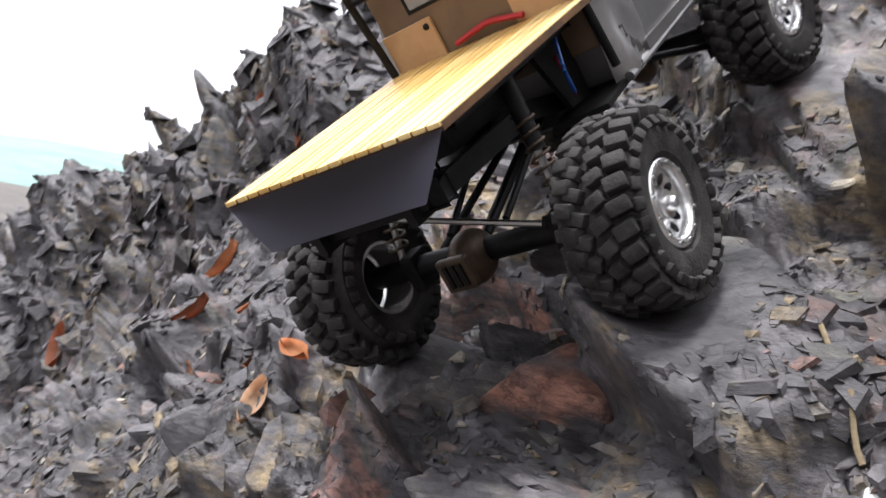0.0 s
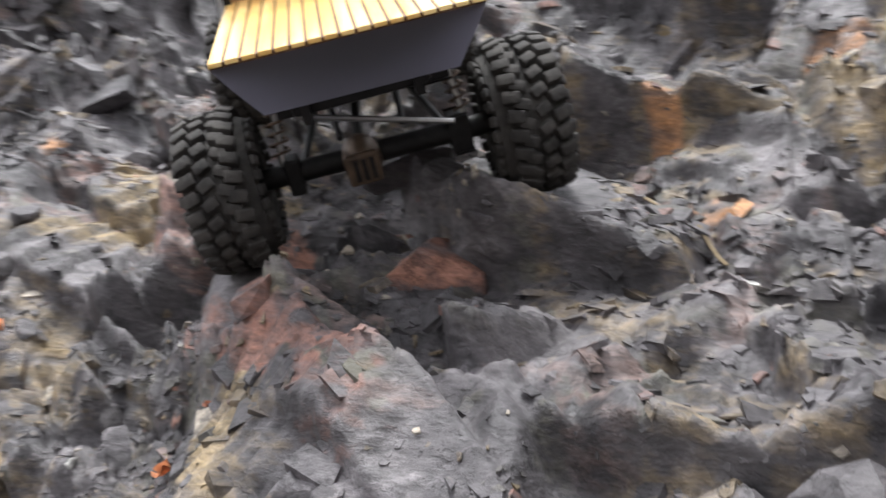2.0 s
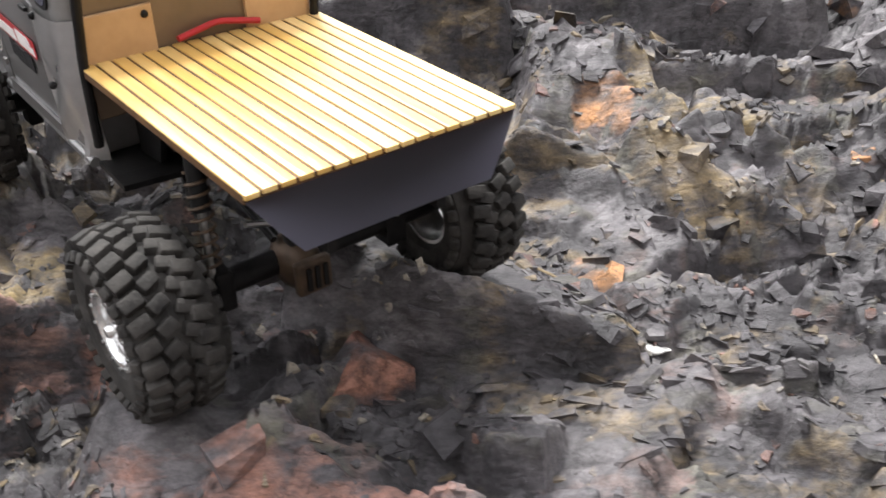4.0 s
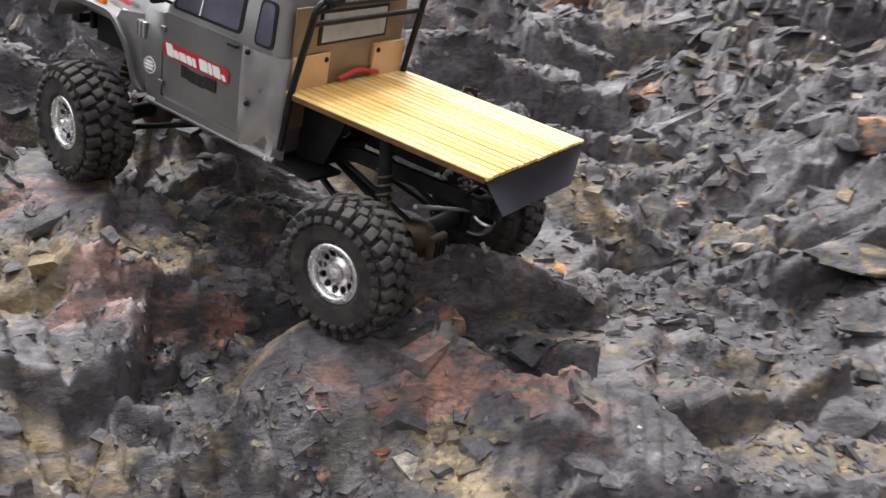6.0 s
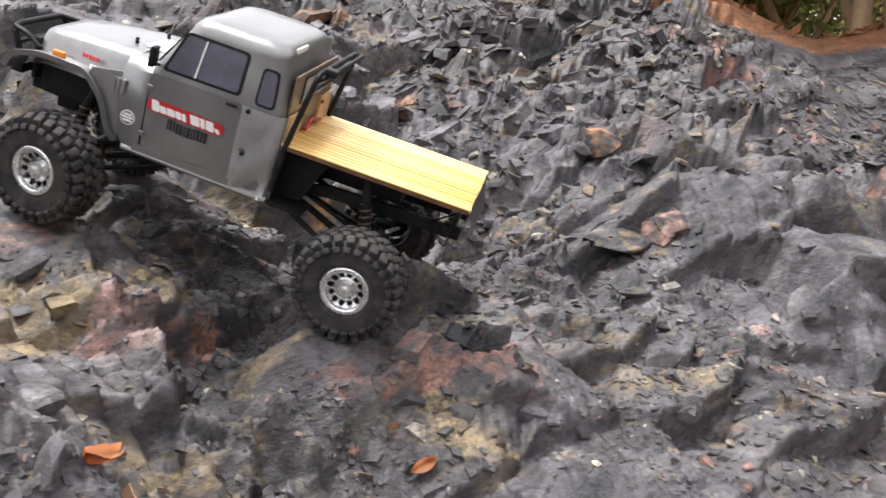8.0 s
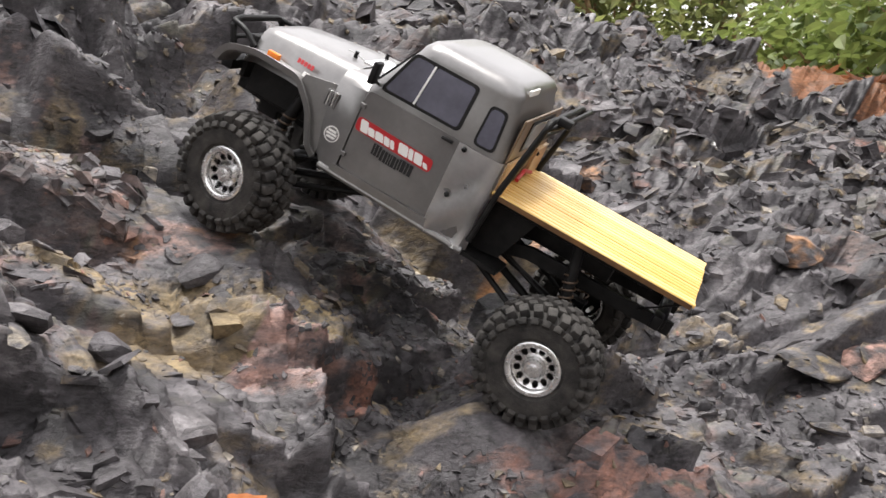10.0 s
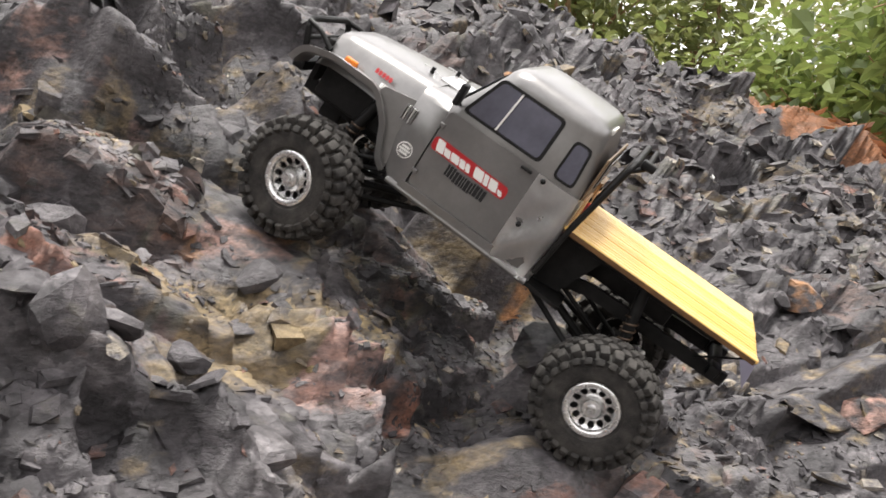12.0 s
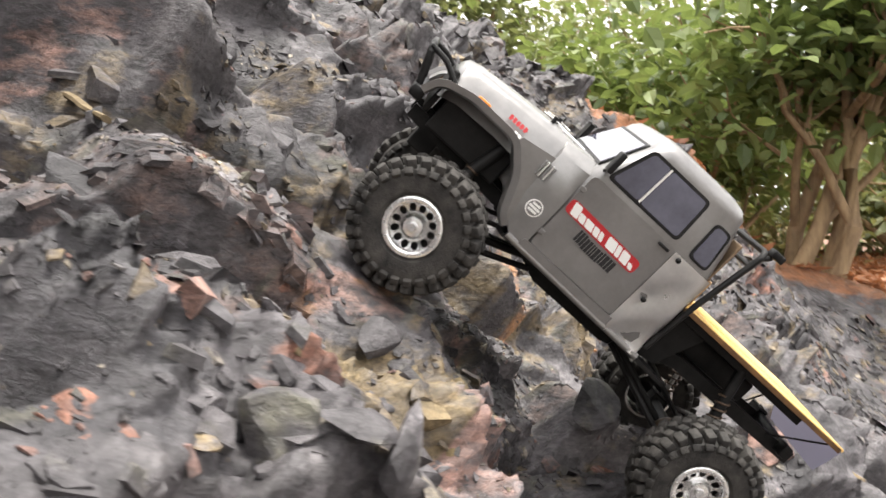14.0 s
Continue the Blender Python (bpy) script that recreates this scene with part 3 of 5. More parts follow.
def build_cab():
    bm = bmesh.new()
    loops = [ring(0.120, 0.262, 0.086, 0.052, 0.008), ring(0.117, 0.266, 0.0885, 0.058, 0.01), ring(0.116, 0.268, 0.0910, 0.10, 0.012),
             ring(0.116, 0.268, 0.0915, 0.14, 0.012), ring(0.117, 0.266, 0.0913, 0.151, 0.013), ring(0.121, 0.250, 0.0872, 0.178, 0.014),
             ring(0.127, 0.238, 0.0835, 0.200, 0.016), ring(0.127, 0.236, 0.0832, 0.206, 0.018), ring(0.132, 0.231, 0.0785, 0.2125, 0.02),
             ring(0.140, 0.222, 0.068, 0.2158, 0.02), ring(0.155, 0.205, 0.04, 0.217, 0.018)]
    rings(bm, loops)
    cab = part("cab", bm, GREY_PAINT, truck, "grey painted cab with rounded roof", 40)
    for s in (1, -1):
        skin = lambda x, z, s=s: s * cab_side(x, z)
        door = part("door", slab(bmesh.new(), rounded([(0.160, 0.064), (0.262, 0.064), (0.262, 0.147), (0.160, 0.147)], 0.006), s * 0.0011, skin), GREY_PAINT, truck, "dark grey door", 30)
        part("door_handle", box(0.166, 0.178, s * 0.0928, s * 0.0958, 0.1405, 0.1435, bevel=0.0008), BLACK_PLASTIC, door, smooth=True)
        part("door_hinge", box(0.2585, 0.2645, s * 0.0920, s * 0.0942, 0.128, 0.133, bevel=0.0006), GREY_PAINT, door)
        part("door_hinge", box(0.2585, 0.2645, s * 0.0920, s * 0.0942, 0.076, 0.081, bevel=0.0006), GREY_PAINT, door)
        part("rocker_step", slab(bmesh.new(), rounded([(0.155, 0.054), (0.270, 0.054), (0.268, 0.064), (0.155, 0.063)], 0.003), s * 0.0035, skin), GREY_PAINT, cab, smooth=30)
        # side window with its black surround, in two lights
        part("window_trim", slab(bmesh.new(), rounded([(0.166, 0.1525), (0.2535, 0.1525), (0.2365, 0.1985), (0.166, 0.1985)], 0.006), s * 0.0008, skin), BLACK_PLASTIC, cab)
        part("side_window", slab(bmesh.new(), rounded([(0.1695, 0.1555), (0.2155, 0.1555), (0.2120, 0.1955), (0.1695, 0.1955)], 0.004), s * 0.0014, skin), GLASS, cab, "dark tinted window")
        part("vent_window", slab(bmesh.new(), rounded([(0.2180, 0.1555), (0.2490, 0.1555), (0.2340, 0.1955), (0.2145, 0.1955)], 0.004), s * 0.0014, skin), GLASS, cab, "dark tinted window")
        part("window_divider", slab(bmesh.new(), [(0.2158, 0.1555), (0.2178, 0.1555), (0.2143, 0.1955), (0.2123, 0.1955)], s * 0.0022, skin), SILVER, cab)
        # rear quarter window wraps the corner
        part("quarter_trim", slab(bmesh.new(), rounded([(0.127, 0.150), (0.150, 0.150), (0.150, 0.190), (0.131, 0.190)], 0.006), s * 0.0012, skin), BLACK_PLASTIC, cab)
        part("quarter_window", slab(bmesh.new(), rounded([(0.1295, 0.1525), (0.1475, 0.1525), (0.1475, 0.1875), (0.1335, 0.1875)], 0.005), s * 0.0018, skin), GLASS, cab, "dark tinted window")
        # bare metal rear corner, dented, with two screws
        bm = bmesh.new()
        grid, cols, rows = [], 9, 12
        rnd = random.Random(4 + s)
        for i in range(rows + 1):
            z = 0.050 + (0.146 - 0.050) * i / rows
            line = []
            for j in range(cols + 1):
                x = 0.1125 + 0.048 * j / cols
                dent = 0.0032 * math.sin(i * 0.8 + j * 0.7 + s) * (1 - i / 14) + rnd.uniform(-0.0006, 0.0006)
                y = cab_side(x, z) + 0.0022 + (dent if 0 < j < cols else 0) - 0.012 * max(0, (0.122 - x) / 0.0095) ** 2
                line.append(bm.verts.new((x, s * y, z)))
            grid.append(line)
        for i in range(rows):
            for j in range(cols):
                bm.faces.new((grid[i][j], grid[i][j + 1], grid[i + 1][j + 1], grid[i + 1][j]))
        bmesh.ops.solidify(bm, geom=list(bm.faces), thickness=0.001)
        plate = part("corner_plate", bm, SILVER, truck, "dented bare silver corner plate", 50)
        for x, z in ((0.1500, 0.0952), (0.1532, 0.1418)):
            bm = bmesh.new()
            bmesh.ops.create_uvsphere(bm, u_segments=12, v_segments=8, radius=0.0027, matrix=pose(x, s * (cab_side(x, z) + 0.003), z))
            part("screw", bm, BLACK_PLASTIC, plate, smooth=True)
        part("sill", tube(bmesh.new(), [(x, s * (cab_side(x, 0.054) + 0.0005), z) for x, z in ((0.114, 0.0510), (0.16, 0.0520), (0.22, 0.0535), (0.282, 0.0550))], 0.0036, 10), GREY_PAINT, cab, smooth=True)
        # door mirror
        mirror = part("mirror", box(0.256, 0.262, s * 0.097, s * 0.112, 0.156, 0.178, bevel=0.002), BLACK_PLASTIC, truck, "black mirror", True)
        part("mirror_arm", tube(bmesh.new(), [(0.258, s * 0.088, 0.155), (0.259, s * 0.100, 0.160)], 0.0016, 8), BLACK_PLASTIC, mirror)
    # windscreen
    def front(y, z):
        return 0.2665 - 0.0285 * (z - 0.151) / 0.049 + 0.0008
    for name, inset, off, m in (("windscreen_trim", 0, 0.0004, BLACK_PLASTIC), ("windscreen", 0.003, 0.0011, GLASS)):
        bm = bmesh.new()
        pts = [(-0.080 + inset, 0.1555 + inset), (0.080 - inset, 0.1555 + inset), (0.070 - inset, 0.1985 - inset), (-0.070 + inset, 0.1985 - inset)]
        rings(bm, [[(front(y, z) + o, y, z) for y, z in pts] for o in (0, off)])
        part(name, bm, m, cab)
    # back wall of the cab, unpainted, with its window and two pale plates
    back = part("back_panel", box(0.1140, 0.1165, -0.080, 0.080, 0.078, 0.190, bevel=0.001), TAN, truck, "unpainted tan back wall")
    part("rear_window_trim", box(0.1130, 0.1150, -0.050, 0.050, 0.154, 0.186, bevel=0.0008), BLACK_PLASTIC, back)
    part("rear_window", box(0.1122, 0.1136, -0.046, 0.046, 0.157, 0.183), SEEN_THROUGH_GREY, back, "rear window, the light seen through it painted pale grey")
    for s in (1, -1):
        pl = part("pale_plate", box(0.1105, 0.1135, s * 0.033, s * 0.081, 0.112, 0.1475, bevel=0.0008), TAN_LIGHT, back, "pale tan plate")
        bm = bmesh.new()
        bmesh.ops.create_uvsphere(bm, u_segments=10, v_segments=8, radius=0.0026, matrix=pose(0.1105, s * 0.0385, 0.1415))
        part("screw", bm, BLACK_PLASTIC, pl, smooth=True)
    part("servo_box", box(0.085, 0.110, -0.020, 0.025, 0.085, 0.1115, bevel=0.001), BLACK_PLASTIC, truck)
    part("red_wire", tube(bmesh.new(), bent([(0.108, 0.02, 0.121), (0.110, -0.01, 0.126), (0.108, -0.04, 0.120)], 0.006), 0.0022, 8), RED, truck, "red wires", True)
    return cab


cab = build_cab()


def build_nose():
    # cowl between the doors and the bonnet
    bm = bmesh.new()
    prof = lambda hw, top, low: [(hw, low), (hw + 0.001, low + 0.05), (hw - 0.002, top - 0.012), (hw - 0.012, top - 0.002), (hw - 0.03, top), (-hw + 0.03, top), (-hw + 0.012, top - 0.002), (-hw + 0.002, top - 0.012), (-hw - 0.001, low + 0.05), (-hw, low)]
    rings(bm, [[(x, y, z) for y, z in prof(hw, top, low)] for x, hw, top, low in ((0.264, 0.090, 0.1555, 0.056), (0.283, 0.0895, 0.1535, 0.058), (0.296, 0.086, 0.152, 0.072))])
    cowl = part("cowl", bm, GREY_PAINT, truck, smooth=40)
    # bonnet
    bm = bmesh.new()
    hood_prof = lambda wb, wt, zb, zt: [(wb, zb), (wt + 0.004, zt - 0.016), (wt, zt - 0.006), (wt - 0.006, zt - 0.001), (wt - 0.02, zt + 0.001), (-wt + 0.02, zt + 0.001), (-wt + 0.006, zt - 0.001), (-wt, zt - 0.006), (-wt - 0.004, zt - 0.016), (-wb, zb)]
    rings(bm, [[(x, y, z) for y, z in hood_prof(*p)] for x, *p in ((0.290, 0.084, 0.070, 0.106, 0.1530), (0.310, 0.080, 0.067, 0.108, 0.1520), (0.350, 0.076, 0.061, 0.110, 0.1485), (0.392, 0.070, 0.055, 0.108, 0.1440), (0.405, 0.068, 0.052, 0.104, 0.1405), (0.410, 0.064, 0.046, 0.102, 0.1340))])
    hood = part("bonnet", bm, GREY_PAINT, truck, "grey bonnet with scuffed paint", 40)
    part("bonnet_plate", box(0.272, 0.300, -0.02, 0.034, 0.1535, 0.1560, bevel=0.001), SILVER, hood)
    part("bonnet_knob", tube(bmesh.new(), [(0.312, 0.030, 0.151), (0.312, 0.030, 0.1595)], 0.0022, 10), BLACK_PLASTIC, hood, smooth=True)
    part("bonnet_clip", tube(bmesh.new(), bent([(0.300, 0.036, 0.1565), (0.312, 0.030, 0.1570), (0.324, 0.024, 0.1555)], 0.004), 0.0007, 6), STEEL, hood)
    part("bonnet_knob", tube(bmesh.new(), [(0.300, -0.025, 0.152), (0.300, -0.025, 0.161)], 0.0022, 10), BLACK_PLASTIC, hood, smooth=True)
    part("bonnet_clip", tube(bmesh.new(), bent([(0.286, -0.020, 0.158), (0.300, -0.025, 0.1585), (0.314, -0.030, 0.157)], 0.004), 0.0007, 6), STEEL, hood)
    part("grille", box(0.406, 0.4125, -0.058, 0.058, 0.083, 0.130, bevel=0.002), BLACK_PLASTIC, truck, smooth=True)
    for s in (1, -1):
        # flared wing: a strip bent over the wheel, with a turned-down lip
        path = bent([(0.420, 0, 0.098), (0.414, 0, 0.113), (0.385, 0, 0.1205), (0.336, 0, 0.1195), (0.316, 0, 0.098), (0.302, 0, 0.064), (0.292, 0, 0.057)], 0.008)
        bm = bmesh.new()
        loops = []
        for i, p in enumerate(path):
            d = (path[min(i + 1, len(path) - 1)] - path[max(i - 1, 0)]).normalized()
            n = Vector((-d.z, 0, d.x))
            if n.z < 0 or (abs(n.z) < 0.3 and n.x > 0):
                n = -n
            n = Vector((d.z, 0, -d.x))
            q = Vector((p.x, 0, p.z))
            inn = 0.060 if p.x > 0.33 else 0.082
            loops.append([q + Vector((0, s * inn, 0)) - n * 0.001, q + Vector((0, s * 0.088, 0)) - n * 0.001, q + Vector((0, s * 0.0945, 0)) + n * 0.0012, q + Vector((0, s * 0.0960, 0)) + n * 0.0075, q + Vector((0, s * 0.0935, 0)) + n * 0.0075, q + Vector((0, s * 0.0920, 0)) + n * 0.003, q + Vector((0, s * inn, 0)) + n * 0.002])
        rings(bm, loops)
        wing = part("wing", bm, GREY_PAINT, truck, "grey flared front wing", 40)
        part("indicator", box(0.368, 0.382, s * 0.0705, s * 0.0765, 0.1205, 0.1285, bevel=0.0015), ORANGE, wing, "small orange lamp", True)
        part("wing_side", slab(bmesh.new(), [(0.290, 0.058), (0.301, 0.064), (0.315, 0.098), (0.334, 0.118), (0.330, 0.128), (0.290, 0.135)], s * 0.0022, lambda x, z, s=s: s * (0.0862 - 0.25 * max(0, z - 0.118))), GREY_PAINT, wing, smooth=30)
        # black box added behind the wing, in place of the open arch's shade
        part("arch_dark_box", box(0.318, 0.400, s * 0.052, s * 0.058, 0.074, 0.112, bevel=0.002), BLACK_PLASTIC, truck)
        # louvres on the cowl side
        for k in range(5):
            part("louvre", box(0.2890 + 0.0028 * k, 0.2906 + 0.0028 * k, s * 0.0845, s * 0.0905, 0.112, 0.1275, bevel=0.0004), SILVER if k % 2 else GREY_PAINT, cowl)
    # bull bar and bumper
    bumper = part("bumper", box(0.418, 0.432, -0.066, 0.066, 0.086, 0.098, bevel=0.003), BLACK_PLASTIC, truck, "black front bumper", True)
    part("bull_bar", tube(bmesh.new(), bent([(0.426, 0.052, 0.092), (0.442, 0.052, 0.133), (0.442, -0.052, 0.133), (0.426, -0.052, 0.092)], 0.014), 0.0036), BLACK_PLASTIC, bumper, "black tube bull bar", True)
    part("bull_bar_rail", tube(bmesh.new(), [(0.4365, 0.052, 0.115), (0.4365, -0.052, 0.115)], 0.0026), BLACK_PLASTIC, bumper, smooth=True)
    for s in (1, -1):
        part("bull_bar_stay", tube(bmesh.new(), bent([(0.442, s * 0.05, 0.131), (0.424, s * 0.056, 0.130), (0.404, s * 0.060, 0.120)], 0.006), 0.0028), BLACK_PLASTIC, bumper, smooth=True)


build_nose()


def build_stickers():
    s = 1
    skin = lambda x, z: cab_side(x, z) + 0.0011

    def at(u, v, x0=0.2600, z0=0.1130, slope=-0.045):
        """A place on the long sticker: u along it towards the rear, v up."""
        return (x0 - u, z0 + slope * u * 0.6 + v)
    # long red sticker with two rows of plain white bars
    red = part("long_sticker", slab(bmesh.new(), rounded([at(-0.001, -0.0068), at(-0.001, 0.0072), at(0.085, 0.0066), at(0.085, -0.0070)], 0.005, 5), 0.0004, skin), RED, truck, "long red sticker with plain white bars")
    for u, wide, lo, hi in ((0.0040, 0.0085, -0.0056, 0.0060), (0.0135, 0.0070, -0.0052, 0.0022), (0.0215, 0.0090, -0.0052, 0.0026), (0.0315, 0.0062, -0.0052, 0.0026), (0.0386, 0.0046, -0.0052, 0.0026),
                            (0.0478, 0.0105, -0.0050, 0.0052), (0.0592, 0.0050, -0.0050, 0.0052), (0.0655, 0.0090, -0.0050, 0.0052), (0.0765, 0.0048, -0.0050, 0.0002)):
        part("white_bar", slab(bmesh.new(), rounded([at(u + 0.0014, lo), at(u - 0.0014, hi), at(u + wide - 0.0014, hi), at(u + wide + 0.0014, lo)], 0.0014, 3), 0.0008, skin), WHITE, red)
    # black barred label
    x = 0.236
    label = part("barred_label", slab(bmesh.new(), [(0.240, 0.0935), (0.240, 0.1030), (0.192, 0.1010), (0.192, 0.0915)], 0.0003, skin), GREY_PAINT, truck, "grey label with black bars")
    rnd = random.Random(3)
    while x > 0.194:
        w = rnd.uniform(0.0018, 0.0040)
        lo = 0.0905 - (0.0012 if 0.208 < x < 0.226 else 0) + 0.042 * (x - 0.194) * 0.9
        part("bar", slab(bmesh.new(), [(x, lo), (x, lo + 0.0115), (x - w, lo + 0.0115), (x - w, lo)], 0.0006, skin), BLACK_INK, label)
        x -= w + 0.0007
    # round white badge on the cowl
    cs = lambda x, z: 0.0900
    badge = part("round_badge", slab(bmesh.new(), [(0.2805 + 0.0082 * math.cos(a * math.pi / 12), 0.0890 + 0.0082 * math.sin(a * math.pi / 12)) for a in range(24)], 0.0006, cs), WHITE, truck, "round white badge with dark bars")
    part("badge_ring", slab(bmesh.new(), [(0.2805 + 0.0070 * math.cos(a * math.pi / 12), 0.0890 + 0.0070 * math.sin(a * math.pi / 12)) for a in range(24)], 0.0009, cs), GREY_PAINT, badge)
    for z, w in ((0.0925, 0.0045), (0.0893, 0.0060), (0.0860, 0.0048)):
        part("badge_bar", slab(bmesh.new(), rounded([(0.2805 - w, z - 0.0011), (0.2805 + w, z - 0.0011), (0.2805 + w, z + 0.0011), (0.2805 - w, z + 0.0011)], 0.0006, 2), 0.0013, cs), WHITE, badge)
    # a short line of pale lettering on the roof's rear edge, as bars
    line = part("roof_lettering", box(0.1290, 0.1302, 0.020, 0.056, 0.2092, 0.2098), WHITE, truck, "short pale lettering as plain bars on the roof edge")
    for k in range(6):
        part("bar", box(0.1272, 0.1296, 0.020 + 0.0062 * k, 0.0246 + 0.0062 * k, 0.2060, 0.2122, bevel=0.0004), WHITE, line)
    # two small lines of lettering on the bonnet's side, as bars
    hs = lambda x, z: 0.0865 - 0.13 * (x - 0.29) - 0.34 * (z - 0.11) + 0.0012
    for x0, z0, n, m in ((0.350, 0.1330, 5, RED), (0.338, 0.1245, 6, WHITE)):
        line = part("bonnet_lettering", slab(bmesh.new(), [(x0, z0 - 0.0004), (x0, z0 + 0.0004), (x0 - 0.0042 * n, z0 + 0.0004), (x0 - 0.0042 * n, z0 - 0.0004)], 0.0003, hs), m, truck)
        for k in range(n):
            a = x0 - 0.0042 * k
            part("bar", slab(bmesh.new(), [(a, z0 - 0.0022), (a, z0 + 0.0024), (a - 0.0031, z0 + 0.0024), (a - 0.0031, z0 - 0.0022)], 0.0006, hs), m, line)
    # the far side: a red and orange flag sticker and a small dark one
    rs = lambda x, z: -(cab_side(x, z) + 0.0011)
    flag = part("flag_sticker", slab(bmesh.new(), [(0.215, 0.100), (0.245, 0.104), (0.245, 0.128), (0.215, 0.124)], -0.0005, rs), RED, truck, "red and orange sticker")
    part("orange_band", slab(bmesh.new(), [(0.232, 0.1022), (0.245, 0.104), (0.245, 0.128), (0.232, 0.1262)], -0.0009, rs), ORANGE, flag)
    dark = part("dark_sticker", slab(bmesh.new(), [(0.176, 0.092), (0.190, 0.092), (0.190, 0.112), (0.176, 0.112)], -0.0005, rs), BLACK_INK, truck, "small black and grey sticker")
    part("pale_patch", slab(bmesh.new(), [(0.178, 0.103), (0.188, 0.103), (0.188, 0.110), (0.178, 0.110)], -0.0009, rs), WHITE, dark)


build_stickers()


def build_bed():
    bed = new("flatbed")
    bed.parent = truck
    bed.matrix_basis = pose(0, 0, -0.0012, 0.9)
    bed["label"] = "flatbed of narrow varnished yellow planks"
    part("bed_board", box(-0.0975, 0.1120, -0.0870, 0.0870, 0.1115, 0.1167, bevel=0.0004), GROOVE, bed, "dark board under the planks")
    n = 17
    w = 0.176 / n
    rnd = random.Random(8)
    for k in range(n):
        y = -0.088 + w * (k + 0.5)
        bm = bmesh.new()
        e0, e1 = rnd.uniform(-0.0006, 0.0006), rnd.uniform(-0.0006, 0.0006)
        add_box(bm, -0.0990 + e0, 0.1130 + e1, y - w * 0.40, y + w * 0.40, 0.1145, 0.1176 + rnd.uniform(-0.0002, 0.0002), bevel=0.0005)
        part("plank", bm, WOOD, bed, smooth=True)
    # thin skirt folded down at the tail, narrower towards its foot: one sheet, with its sides turned in
    bm = bmesh.new()
    rings(bm, [[(x, hw * u, z) for u in (-1, -0.5, 0, 0.5, 1)] for x, hw, z in ((-0.0985, 0.087, 0.1135), (-0.103, 0.0765, 0.099), (-0.108, 0.062, 0.081))], closed=False)
    part("tail_skirt", bm, SKIRT_PLASTIC, bed, "thin dark translucent plastic tail skirt")
    for s in (1, -1):
        part("bed_stay", tube(bmesh.new(), [(-0.094, s * 0.070, 0.1105), (-0.050, s * 0.034, 0.066)], 0.0011, 6), BLACK_PLASTIC, bed)
        part("bed_edge_rail", box(-0.060, 0.108, s * 0.060, s * 0.066, 0.103, 0.1115, bevel=0.001), BLACK_PLASTIC, bed)
    # roll hoop with two cross bars
    hoop = part("roll_hoop", tube(bmesh.new(), bent([(0.113, 0.084, 0.062), (0.108, 0.084, 0.118), (0.094, 0.080, 0.200), (0.094, -0.080, 0.200), (0.108, -0.084, 0.118), (0.113, -0.084, 0.062)], 0.010), 0.0032), BLACK_PLASTIC, truck, "black tube roll hoop", True)
    part("cross_bar", tube(bmesh.new(), [(0.0975, 0.080, 0.181), (0.0975, -0.080, 0.181)], 0.0026), BLACK_PLASTIC, hoop, smooth=True)
    part("hoop_top_bar", tube(bmesh.new(), bent([(0.095, 0.079, 0.192), (0.084, 0.074, 0.201), (0.084, -0.074, 0.201), (0.095, -0.079, 0.192)], 0.008), 0.0026), BLACK_PLASTIC, hoop, smooth=True)

    part("hoop_lamp", box(0.076, 0.090, 0.066, 0.080, 0.2005, 0.2085, bevel=0.002), BLACK_PLASTIC, hoop, smooth=True)


build_bed()


